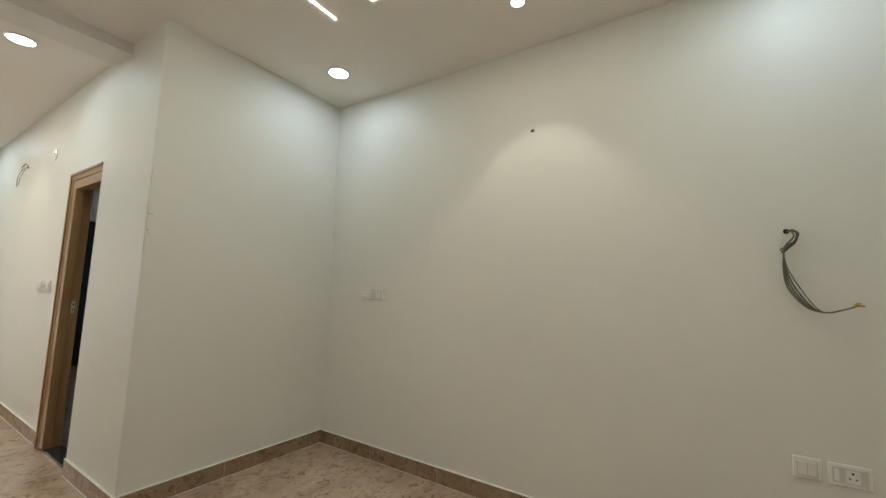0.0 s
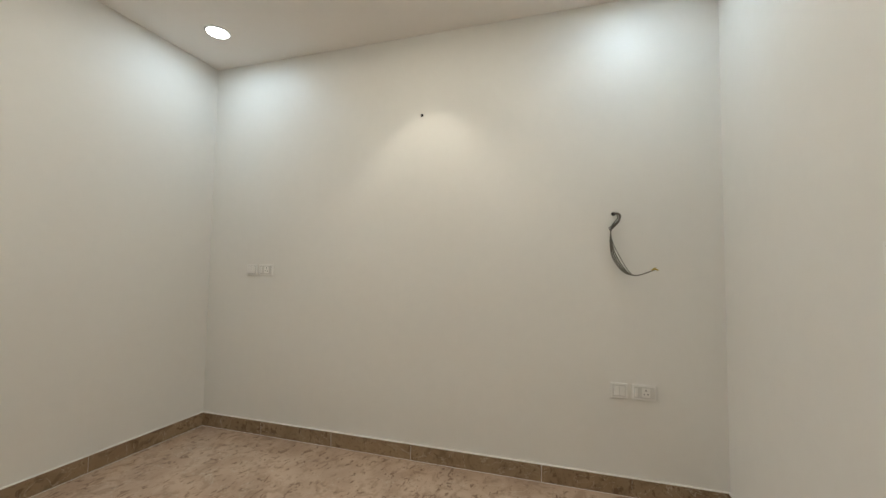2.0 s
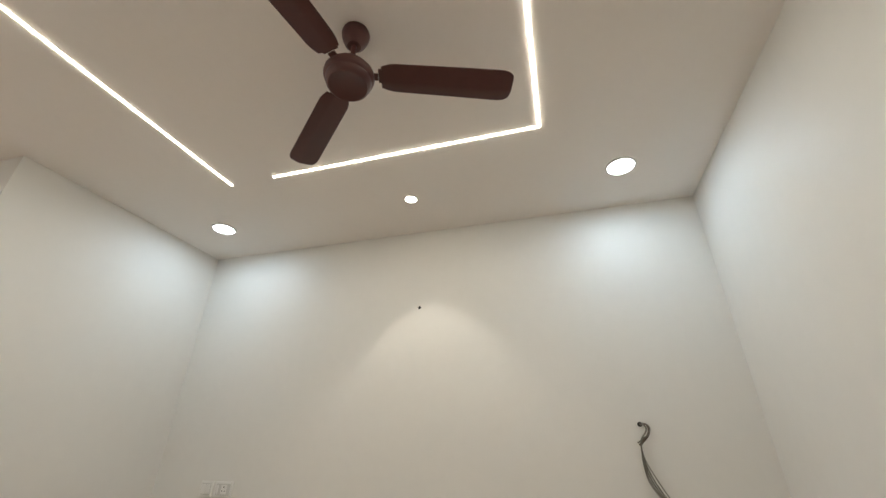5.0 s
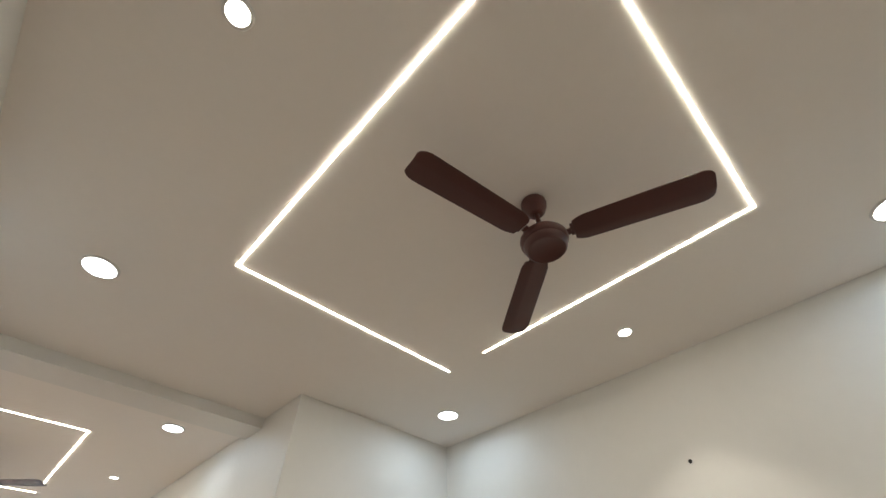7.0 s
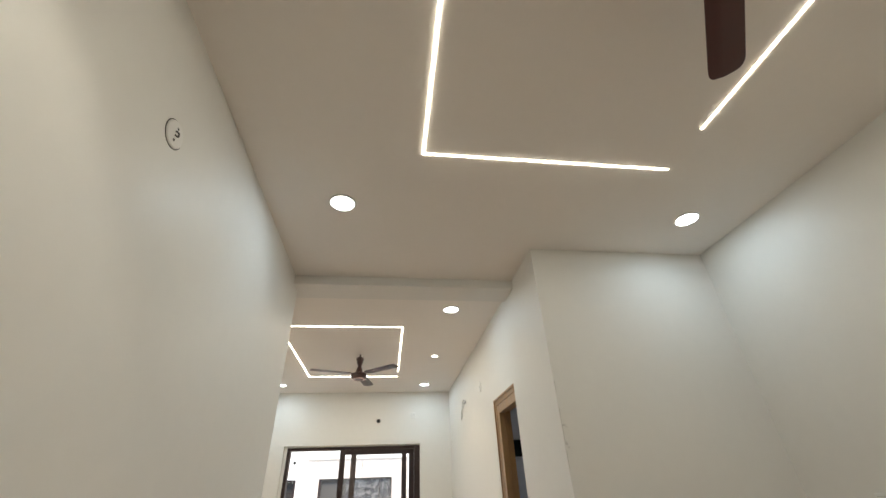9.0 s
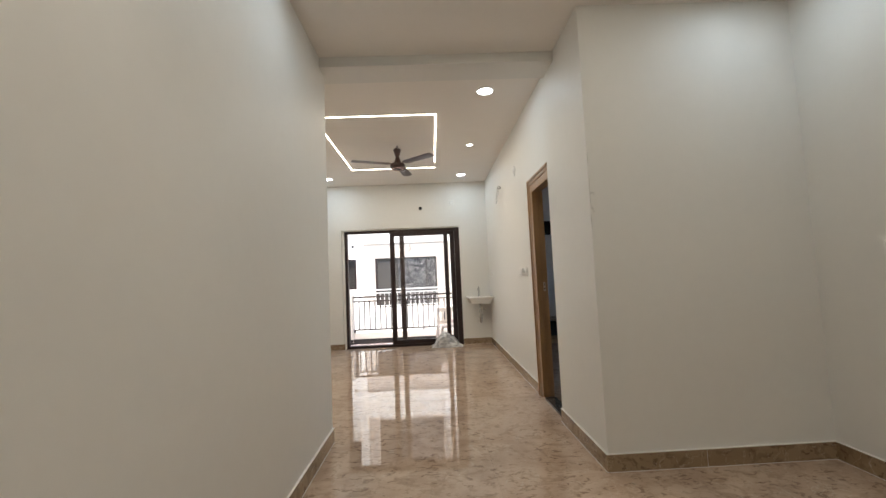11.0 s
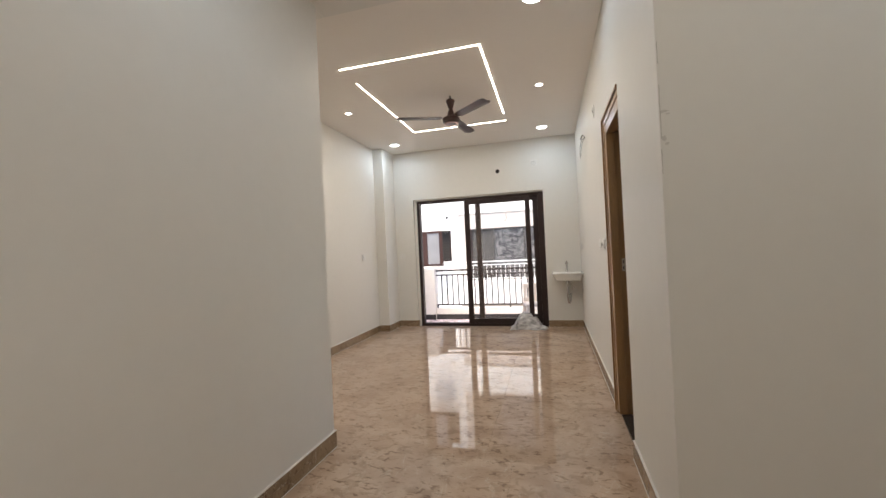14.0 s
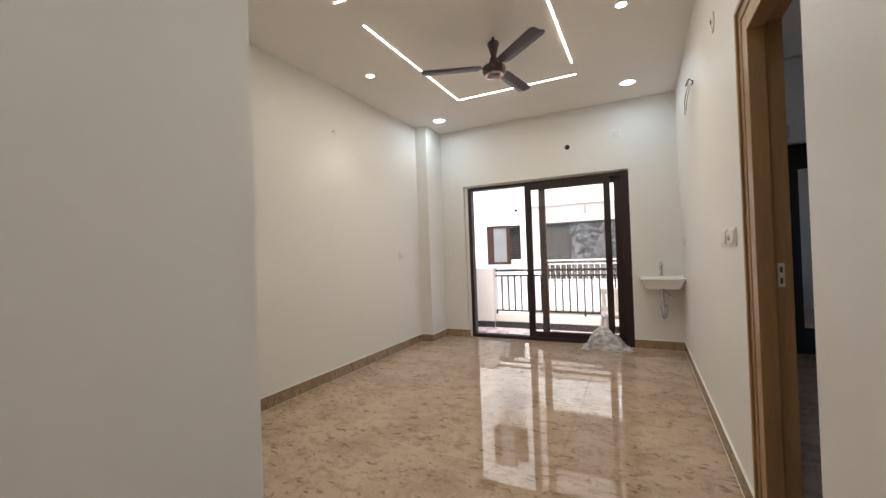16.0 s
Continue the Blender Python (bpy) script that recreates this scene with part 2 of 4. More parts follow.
RIM = plain("lamp_rim", (0.78, 0.77, 0.74), 0.4, amount=0.01)

# ---- mesh helpers ----
def box(bm, x0, y0, z0, x1, y1, z1):
    v = [bm.verts.new(p) for p in ((x0, y0, z0), (x1, y0, z0), (x1, y1, z0), (x0, y1, z0), (x0, y0, z1), (x1, y0, z1), (x1, y1, z1), (x0, y1, z1))]
    for f in ((0, 3, 2, 1), (4, 5, 6, 7), (0, 1, 5, 4), (1, 2, 6, 5), (2, 3, 7, 6), (3, 0, 4, 7)):
        bm.faces.new([v[i] for i in f])
    return bm


def bevelled(bm, w, seg=2):
    bmesh.ops.bevel(bm, geom=list(bm.edges), offset=w, segments=seg, affect="EDGES", profile=0.5)
    return bm


def rbox(x0, y0, z0, x1, y1, z1, w=0.002, seg=2):
    return bevelled(box(bmesh.new(), x0, y0, z0, x1, y1, z1), w, seg)


def lathe(profile, seg=40, bm=None, m=None):
    """Turns (radius, z) points round the z axis."""
    bm = bm or bmesh.new()
    m = m or Matrix.Identity(4)
    rings = []
    for r, z in profile:
        if r < 1e-6:
            rings.append([bm.verts.new(m @ Vector((0, 0, z)))])
        else:
            rings.append([bm.verts.new(m @ Vector((r * math.cos(2 * math.pi * i / seg), r * math.sin(2 * math.pi * i / seg), z))) for i in range(seg)])
    for a, b in zip(rings, rings[1:]):
        for i in range(seg):
            j = (i + 1) % seg
            if len(a) == 1 and len(b) > 1:
                bm.faces.new((a[0], b[j], b[i]))
            elif len(b) == 1 and len(a) > 1:
                bm.faces.new((a[i], a[j], b[0]))
            elif len(a) > 1:
                bm.faces.new((a[i], a[j], b[j], b[i]))
    bmesh.ops.recalc_face_normals(bm, faces=bm.faces)
    return bm


def tube(bm, pts, r, seg=8):
    """A round tube through points."""
    pts = [Vector(p) for p in pts]
    rings = []
    side = None
    for i, p in enumerate(pts):
        d = (pts[min(i + 1, len(pts) - 1)] - pts[max(i - 1, 0)]).normalized()
        if side is None:
            side = d.orthogonal().normalized()
        side = (side - d * side.dot(d)).normalized()
        up = d.cross(side)
        rings.append([bm.verts.new(p + r * (math.cos(2 * math.pi * k / seg) * side + math.sin(2 * math.pi * k / seg) * up)) for k in range(seg)])
    for a, b in zip(rings, rings[1:]):
        for k in range(seg):
            bm.faces.new((a[k], a[(k + 1) % seg], b[(k + 1) % seg], b[k]))
    bm.faces.new(rings[0][::-1])
    bm.faces.new(rings[-1])
    return bm


def spline(pts, steps=8):
    """Catmull-Rom through points."""
    p = [Vector(q) for q in pts]
    p = [2 * p[0] - p[1]] + p + [2 * p[-1] - p[-2]]
    out = []
    for i in range(1, len(p) - 2):
        for s in range(steps):
            t = s / steps
            out.append(0.5 * (2 * p[i] + (p[i + 1] - p[i - 1]) * t + (2 * p[i - 1] - 5 * p[i] + 4 * p[i + 1] - p[i + 2]) * t * t + (3 * p[i] - p[i - 1] - 3 * p[i + 1] + p[i + 2]) * t ** 3))
    out.append(p[-2])
    return out


def part(name, bm, material, parent=None, label="", smooth=False):
    me = bpy.data.meshes.new(name)
    bm.to_mesh(me)
    bm.free()
    me.materials.append(material)
    if smooth:
        me.polygons.foreach_set("use_smooth", [True] * len(me.polygons))
        me.set_sharp_from_angle(angle=radians(38))
    ob = new(name, me)
    ob.parent = parent
    return tagged(ob, label)


def thing(name, label, category, group="", at=(0, 0, 0), kind=""):
    ob = new(name)
    ob.empty_display_size = 0.1
    ob.location = at
    return tagged(ob, label, category, group, kind)


def structure(name, boxes, material, label=""):
    bm = bmesh.new()
    for b in boxes:
        box(bm, *b)
    return tagged(part(name, bm, material), label, "", "", "structure")


# ---- structure ----
DX0, DX1, DZ = -2.60, -0.495, 2.11      # balcony door opening
HE = 0.022          # hall: east face
CE = 0.850          # end of the wall beside the wooden door
structure("floor", [(-3.35, -3.9, -0.25, 3.2, 5.07, FZ - 0.02)], JOINT, "concrete bed under the polished marble floor")
structure("ceiling", [(-3.35, -3.9, H, 3.2, 5.07, H + 0.15)], CEIL, "smooth off-white painted false ceiling with light cut-outs")
# wall paint, darker than the ceiling's, puts the beam's shade into its colour
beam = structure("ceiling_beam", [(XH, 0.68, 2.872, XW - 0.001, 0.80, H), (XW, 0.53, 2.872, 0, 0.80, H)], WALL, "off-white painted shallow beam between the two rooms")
structure("wall_east", [(XE, YS - 0.2, FZ, XE + 0.2, 0.15, H)], WALL, "off-white painted wall with sockets and a hanging cable")
structure("wall_south", [(XW - 0.2, YS - 0.2, FZ, XE, YS, H)], WALL, "off-white painted wall")
structure("wall_nook_north", [(0.0, 0.0, FZ, XE, 0.15, H)], WALL, "off-white painted return wall")
structure("wall_column", [(0.0, 0.15, FZ, 0.115, CE, H)], WALL, "off-white painted wall end beside the wooden door")
structure("wall_west", [(XW - 0.2, YS, FZ, XW, 0.68, H)], WALL, "off-white painted wall ending at the wide opening")
structure("wall_hall_south", [(XH, 0.48, FZ, XW - 0.2, 0.68, H)], WALL, "off-white painted wall")
structure("wall_hall_west", [(XH - 0.2, 0.48, FZ, XH, YN + 0.2, H)], WALL, "off-white painted wall with a switch")
structure("wall_pillar", [(XH, 4.34, FZ, -2.98, YN, H)], WALL, "off-white painted shallow corner pillar")
structure("wall_north", [(DX0 - 0.045, YN + 0.05, FZ, DX0 - 0.0005, YN + 0.2, DZ), (DX0 - 0.045, YN + 0.05, DZ + 0.0005, DX1, YN + 0.2, DZ + 0.02), (XH, YN, FZ, DX0 - 0.045, YN + 0.2, H), (DX1, YN, FZ, 0.13, YN + 0.2, H), (DX0 - 0.045, YN, DZ + 0.02, DX1, YN + 0.2, H)], WALL, "off-white painted wall round the balcony door")
structure("wall_hall_east", [(HE, 1.54, FZ, 0.13, YN, H), (HE, CE, 2.125, 0.13, 1.54, H)], WALL, "off-white painted wall with the wooden door")
structure("wall_room_north", [(0.115, 5.0, FZ, 3.2, 5.2, H)], ROOMPAINT, "pale painted bedroom wall")
structure("wall_room_east", [(3.0, 0.15, FZ, 3.2, 1.5, H), (3.0, 3.0, FZ, 3.2, 5.0, H), (3.0, 1.5, FZ, 3.2, 3.0, 0.9), (3.0, 1.5, 2.1, 3.2, 3.0, H)], ROOMPAINT, "pale painted bedroom wall")
structure("wall_room_south", [(XE + 0.2, -0.05, FZ, 3.2, 0.15, H)], ROOMPAINT, "pale painted bedroom wall")


# ---- wooden door frame ----
def door_frame():
    d = tagged(new("door_1"), "polished light wooden door frame with moulded architrave, no leaf in view", "", "", "structure")
    d.location = (0.012, -0.035, 0)
    # architrave: two stepped mouldings on the hall side
    bm = bmesh.new()
    box(bm, -0.008, 1.545, FZ + 0.001, 0.011, 1.610, 2.155)
    part("architrave_side", bevelled(bm, 0.004), WOOD, d)
    bm = bmesh.new()
    box(bm, -0.008, 0.90, 2.090, 0.011, 1.544, 2.155)
    part("architrave_head", bevelled(bm, 0.004), WOOD, d)
    part("moulding_side", rbox(-0.018, 1.585, FZ + 0.001, -0.0085, 1.606, 2.151, 0.004), WOOD, d)
    part("moulding_head", rbox(-0.018, 0.90, 2.130, -0.0085, 1.584, 2.151, 0.004), WOOD, d)
    part("jamb", rbox(-0.004, 1.47, 0.004, 0.052, 1.544, 2.088, 0.003), WOOD, d)
    part("rebate", rbox(0.0525, 1.484, 0.004, 0.108, 1.572, 2.10, 0.003), WOOD, d)
    part("head", rbox(-0.004, 0.905, 2.015, 0.052, 1.469, 2.088, 0.003), WOOD, d)
    part("head_rebate", rbox(0.0525, 0.905, 2.032, 0.108, 1.4835, 2.10, 0.003), WOOD, d)
    part("jamb_near", rbox(0.05, 0.900, 0.004, 0.112, 0.925, 2.014, 0.003), WOOD, d)
    bm = bmesh.new()
    box(bm, 0.062, 1.481, 1.025, 0.082, 1.4835, 1.115)
    part("strike_plate", bm, BRASS, d, "steel strike plate with two slots")
    # slots are dark strips on the plate, their recess shade put into colour
    for z in (1.037, 1.079):
        part("slot", box(bmesh.new(), 0.068, 1.4795, z, 0.076, 1.4808, z + 0.022), BROWN2, d)
    return d


door_frame()
structure("threshold", [(HE, CE + 0.004, FZ - 0.019, 0.13, 1.435, 0.002)], GRANITE, "polished dark granite door threshold")


# ---- balcony door ----
def sliding_door():
    d = tagged(new("door_2"), "dark brown framed glass sliding balcony door standing partly open", "", "", "structure")
    y0, y1 = YN + 0.05, YN + 0.15
    for nm, b in (("frame_left", (DX0, y0, FZ, DX0 + 0.05, y1, DZ)), ("frame_right", (DX1 - 0.09, y0 - 0.03, FZ, DX1, y1, DZ)),
                  ("frame_head", (DX0 + 0.05, y0, DZ - 0.045, DX1 - 0.09, y1, DZ)), ("sill_track", (DX0 + 0.05, y0, FZ, DX1 - 0.09, y1, 0.03))):
        part(nm, rbox(*b), BROWN, d)
    for nm, xa, xb, y, wl, wr, mt in (("front_panel", -1.775, -0.71, y0 + 0.004, 0.085, 0.075, BROWN), ("rear_panel", -1.60, -0.588, y0 + 0.050, 0.085, 0.08, BROWN2)):
        p = part(nm, rbox(xa, y, 0.031, xa + wl, y + 0.036, DZ - 0.046), mt, d)
        part("stile", rbox(xb - wr, y, 0.031, xb, y + 0.036, DZ - 0.046), BROWN, p)
        part("bottom_rail", rbox(xa + wl, y, 0.031, xb - wr, y + 0.036, 0.105), BROWN, p)
        part("top_rail", rbox(xa + wl, y, DZ - 0.115, xb - wr, y + 0.036, DZ - 0.046), BROWN, p)
        g = part("pane", box(bmesh.new(), xa + wl, y + 0.015, 0.105, xb - wr, y + 0.021, DZ - 0.115), GLASS, p, "clear glass pane")
        g.visible_shadow = False
    return d


sliding_door()


# ---- ceiling lights ----
def downlight(r):
    a = thing("downlight", "round white recessed LED downlight, lit, in the ceiling" if r > 0.05 else "small round recessed LED spotlight, lit, in the ceiling", "ceiling light", "downlights in the ceiling" if r > 0.05 else "small spotlights in the ceiling")
    part("rim", lathe([(r + 0.012, 0), (r + 0.012, -0.004), (r + 0.009, -0.008), (r + 0.001, -0.008), (r, -0.005), (r, 0)]), RIM, a, "", True)
    part("diffuser", lathe([(r - 0.0005, -0.001), (r - 0.0005, -0.0055), (0, -0.006)]), LEDC if r > 0.05 else LEDS, a)
    return a


big, small = downlight(0.072), downlight(0.036)
big.location, small.location = (*DOWN[0], H), (*SPOT[0], H)
for x, y in DOWN[1:]:
    copy_thing(big, pose(x, y, H))
for x, y in SPOT[1:]:
    copy_thing(small, pose(x, y, H))


def strip_light(name, corner, ends):
    """An L of LED profile: two arms from the corner."""
    a = thing(name, "L-shaped warm white LED strip light, lit, set in the ceiling", "strip light", "LED strips in the ceiling", (*corner, H))
    w = 0.0055
    (ex, _), (_, ey) = ends
    dx, dy = ex - corner[0], ey - corner[1]
    sx, sy = (1 if dx > 0 else -1), (1 if dy > 0 else -1)
    xs, ys = sorted((-sx * w, dx)), sorted((sy * w, dy))
    part("long_arm", bevelled(box(bmesh.new(), xs[0], -w, -0.005, xs[1], w, 0.002), 0.001, 1), STRIP, a)
    part("short_arm", bevelled(box(bmesh.new(), -w, ys[0], -0.005, w, ys[1], 0.002), 0.001, 1), STRIP, a)
    return a


strip_light("strip_light", (-0.895, -0.92), ((0.55, 0), (0, -2.48)))
strip_light("strip_light", (0.545, -2.785), ((-0.895, 0), (0, -1.225)))
strip_light("strip_light", (-2.21, 3.735), ((-0.91, 0), (0, 1.99)))
strip_light("strip_light", (-0.91, 1.675), ((-2.22, 0), (0, 3.45)))


# ---- ceiling fans ----
def blade(material, parent, angle, r0, r1, w0, w1, zc):
    """A bowed, pitched blade with rounded corners, and its arm."""
    bm = bmesh.new()
    top, bot = [], []
    n = 26
    def outline(s):
        w = w0 + (w1 - w0) * s
        e = 0.05
        L = r1 - r0
        if s * L < e:
            w *= 0.78 + 0.22 * math.sin(math.pi / 2 * s * L / e)
        if (1 - s) * L < e:
            w *= 0.55 + 0.45 * math.sqrt(max(0, 1 - (1 - (1 - s) * L / e) ** 2))
        return w
    m = Matrix.Rotation(radians(angle), 4, "Z")
    for i in range(n + 1):
        s = i / n
        s = 0.5 - 0.5 * math.cos(math.pi * s)
        w = outline(s)
        row_t, row_b = [], []
        for j in range(7):
            u = (-0.5, -0.33, -0.1, 0.08, 0.16, 0.34, 0.5)[j]
            x, y = r0 + s * (r1 - r0), u * w
            z = zc - math.tan(radians(9)) * y + 0.028 * max(0, u - 0.16) + 0.006 * max(0, -u - 0.33)
            row_t.append(bm.verts.new(m @ Vector((x, y, z + 0.0015))))
            row_b.append(bm.verts.new(m @ Vector((x, y, z - 0.0015))))
        top.append(row_t)
        bot.append(row_b)
    for i in range(n):
        for j in range(6):
            bm.faces.new((top[i][j], top[i + 1][j], top[i + 1][j + 1], top[i][j + 1]))
            bm.faces.new((bot[i][j + 1], bot[i + 1][j + 1], bot[i + 1][j], bot[i][j]))
        bm.faces.new((bot[i][0], bot[i + 1][0], top[i + 1][0], top[i][0]))
        bm.faces.new((top[i][6], top[i + 1][6], bot[i + 1][6], bot[i][6]))
    for j in range(6):
        bm.faces.new((top[0][j], top[0][j + 1], bot[0][j + 1], bot[0][j]))
        bm.faces.new((bot[n][j], bot[n][j + 1], top[n][j + 1], top[n][j]))
    b = part("blade", bm, material, parent, "", True)
    bm = box(bmesh.new(), 0.060, -0.014, zc + 0.003, r0 - 0.012, 0.014, zc + 0.008)
    box(bm, r0 - 0.0115, -0.030, zc + 0.010, r0 + 0.035, 0.030, zc + 0.013)
    bmesh.ops.transform(bm, matrix=m, verts=bm.verts)
    part("blade_arm", bm, material, b)
    return b


def ceiling_fan(x, y, angles, material, ring, dual):
    a = thing("ceiling_fan", "brown three-blade ceiling fan hanging from the ceiling on a short rod" if not dual else "dark brown ceiling fan with a pale ring under its motor", "ceiling fan", "", (x, y, H))
    if not dual:
        part("canopy", lathe([(0.012, -0.080), (0.026, -0.077), (0.040, -0.060), (0.050, -0.034), (0.054, -0.012), (0.052, -0.001)]), material, a, "", True)
        part("down_rod", tube(bmesh.new(), [(0, 0, -0.03), (0, 0, -0.18)], 0.010, 14), material, a, "", True)
        part("motor_neck", lathe([(0.013, -0.142), (0.019, -0.147), (0.025, -0.166), (0.040, -0.192), (0.060, -0.204)]), material, a, "", True)
        z = -0.238
        part("motor", lathe([(0, z + 0.036), (0.055, z + 0.034), (0.080, z + 0.022), (0.091, z + 0.006), (0.092, z - 0.006), (0.086, z - 0.022), (0.083, z - 0.024), (0.082, z - 0.030), (0.078, z - 0.044), (0.070, z - 0.052), (0.063, z - 0.052), (0.054, z - 0.047), (0, z - 0.045)], 56), material, a, "", True)
        zc = z + 0.012
    else:
        part("down_rod", tube(bmesh.new(), [(0, 0, 0), (0, 0, -0.17)], 0.010, 14), material, a, "", True)
        part("canopy", lathe([(0.020, -0.150), (0.024, -0.146), (0.044, -0.078), (0.050, -0.060), (0.046, -0.046), (0.030, -0.040), (0.012, -0.039)]), material, a, "", True)
        part("motor_neck", lathe([(0.018, -0.152), (0.026, -0.160), (0.046, -0.222), (0.056, -0.236)]), material, a, "", True)
        z = -0.262
        part("motor", lathe([(0, z + 0.028), (0.070, z + 0.026), (0.092, z + 0.016), (0.098, z), (0.094, z - 0.030), (0.080, z - 0.046), (0.074, z - 0.047)], 48), material, a, "", True)
        part("trim_ring", lathe([(0.080, z - 0.0465), (0.079, z - 0.052), (0.066, z - 0.056), (0.054, z - 0.053), (0.052, z - 0.047)], 48), ring, a, "pale metallic ring", True)
        part("motor_cap", lathe([(0.0535, z - 0.048), (0.040, z - 0.054), (0, z - 0.056)], 40), material, a, "", True)
        zc = z + 0.010
    for g in angles:
        blade(material, a, g, 0.116, 0.60, 0.112, 0.130, zc - (0 if dual else 0.012))
    return a


ceiling_fan(-0.158, -2.134, (171, 50, -69.5), FANB, FANRING, False)
ceiling_fan(-1.41, 2.655, (200, -40, 80), FAN2, FANRING, True)


# ---- switches, sockets, holes ----
def wall_pose(face, a, z):
    """Pose on a wall: local x along the wall, local y up, local z out of it."""
    return {"E": pose(XE, a, z, 90, 0, -90), "Ehall": pose(HE, a, z, 90, 0, -90), "N": pose(a, YN, z, 90, 0, 0), "W": pose(XH, a, z, 90, 0, 90),
            "Wnook": pose(XW, a, z, 90, 0, 90), "S": pose(a, YS, z, 90, 0, 180)}[face]


def socket_hole(bm, x, y, r, d=0.002):
    for i in range(1):
        v = [bm.verts.new((x + r * math.cos(k * math.pi / 5), y + r * math.sin(k * math.pi / 5), d)) for k in range(10)]
        w = [bm.verts.new((q.co.x, q.co.y, d - 0.0006)) for q in v]
        bm.faces.new(v)
        for k in range(10):
            bm.faces.new((w[k], w[(k + 1) % 10], v[(k + 1) % 10], v[k]))


def plate(name, face, a, z, w, h, kind, label, category="switch"):
    t = thing(name, label, category, "switch plates on the walls")
    t.matrix_world = wall_pose(face, a, z)
    part("plate", rbox(-w / 2, -h / 2, 0, w / 2, h / 2, 0.0094, 0.003), PLATE, t)
    part("inner_frame", rbox(-w / 2 + 0.012, -h / 2 + 0.012, 0.0095, w / 2 - 0.012, h / 2 - 0.012, 0.0112, 0.0008, 1), PLATE2, t)
    if kind == "switches":
        n = max(1, round((w - 0.03) / 0.032))
        bw = (w - 0.030) / n
        for i in range(n):
            x0 = -w / 2 + 0.015 + i * bw
            part("rocker", rbox(x0 + 0.001, -h / 2 + 0.016, 0.0116, x0 + bw - 0.001, h / 2 - 0.016, 0.0145, 0.0012, 1), PLATE, t)
    else:
        bm = bmesh.new()
        cx = 0.008 if kind == "socket" else 0
        for x, y, r in ((cx, 0.014, 0.0045), (cx - 0.010, -0.008, 0.0034), (cx + 0.010, -0.008, 0.0034)):
            socket_hole(bm, x, y, r, 0.0135)
        part("module", rbox(cx - 0.022, -0.026, 0.0116, cx + 0.022, 0.026, 0.0128, 0.0005, 1), PLATE, t)
        # raised black discs, the shade in the pin holes put into colour
        part("pin_holes", bm, HOLE, t)
        if kind == "socket":
            part("rocker", rbox(-w / 2 + 0.017, -0.024, 0.0116, -w / 2 + 0.032, 0.024, 0.0142, 0.001, 1), PLATE, t)
    return t


plate("switch_plate", "E", -0.445, 1.254, 0.098, 0.088, "switches", "small white switch plate on the off-white wall")
plate("socket_plate", "E", -0.579, 1.254, 0.132, 0.088, "socket", "white three-pin socket plate with a switch on the wall", "socket")
plate("switch_plate", "E", -3.131, 0.580, 0.094, 0.088, "switches", "small white blank switch plate low on the wall")
plate("socket_plate", "E", -3.265, 0.580, 0.132, 0.088, "socket", "white three-pin socket plate low on the wall below the hanging cable", "socket")
plate("switch_plate", "S", 0.195, 1.319, 0.098, 0.090, "switches", "white switch plate on the side wall")
plate("switch_plate", "Ehall", 2.135, 1.226, 0.185, 0.088, "switches", "white switch plate beside the wooden door")
reg = plate("fan_regulator", "Ehall", 1.925, 1.226, 0.180, 0.088, "switches", "white fan regulator plate beside the wooden door")
knob = part("knob", lathe([(0.019, 0.0116), (0.018, 0.018), (0.014, 0.024), (0, 0.025)], 24), PLATE2, reg, "round grey regulator knob", True)
knob.location = (-0.018, 0, 0)
plate("socket_plate", "Ehall", 4.40, 1.216, 0.090, 0.088, "socket1", "small white socket plate on the wall above the wash basin", "socket")
plate("switch_plate", "N", -2.885, 1.186, 0.090, 0.088, "switches", "small white switch plate between corner and balcony door")
plate("socket_plate", "N", -0.613, 2.566, 0.090, 0.088, "socket1", "small white socket plate high above the balcony door", "socket")
plate("switch_plate", "W", 3.86, 1.204, 0.090, 0.088, "switches", "small white switch plate near the corner pillar")


def wall_hole(name, face, a, z, r, label, rim=0.004):
    t = thing(name, label, "wall hole")
    t.matrix_world = wall_pose(face, a, z)
    part("rim", lathe([(r + rim, 0.0), (r + rim, 0.003), (r, 0.003), (r, 0.0005)], 24), PVC, t, "", True)
    # closed black disc; the hole's inner shade is in its colour
    part("opening", lathe([(r - 0.0002, 0.0010), (r * 0.6, 0.0008), (0, 0.0006)], 24), HOLE, t)
    return t


wall_hole("cable_outlet", "E", -1.866, 2.36, 0.011, "small dark cable hole in the off-white wall")
wall_hole("drain_hole", "N", -1.185, 2.485, 0.032, "round dark pipe opening above the balcony door")


def cable(name, face, a, z, strands, label, hole=0.014):
    t = thing(name, label, "cable")
    t.matrix_world = wall_pose(face, a, z)
    # black disc in the middle, the outlet's shade put into colour
    part("outlet", lathe([(hole + 0.003, 0.0), (hole + 0.003, 0.002), (hole, 0.002), (hole, 0.0005), (0, 0.0004)], 20), HOLE, t)
    for nm, pts, r, m in strands:
        part(nm, tube(bmesh.new(), spline(pts), r, 8), m, t, "", True)
    return t


# local x on the east wall runs towards -y
main = [(0.0, 0.0, 0.0), (0.016, 0.002, 0.028), (0.030, -0.020, 0.040), (0.020, -0.052, 0.040), (-0.006, -0.080, 0.030), (-0.024, -0.098, 0.020)]
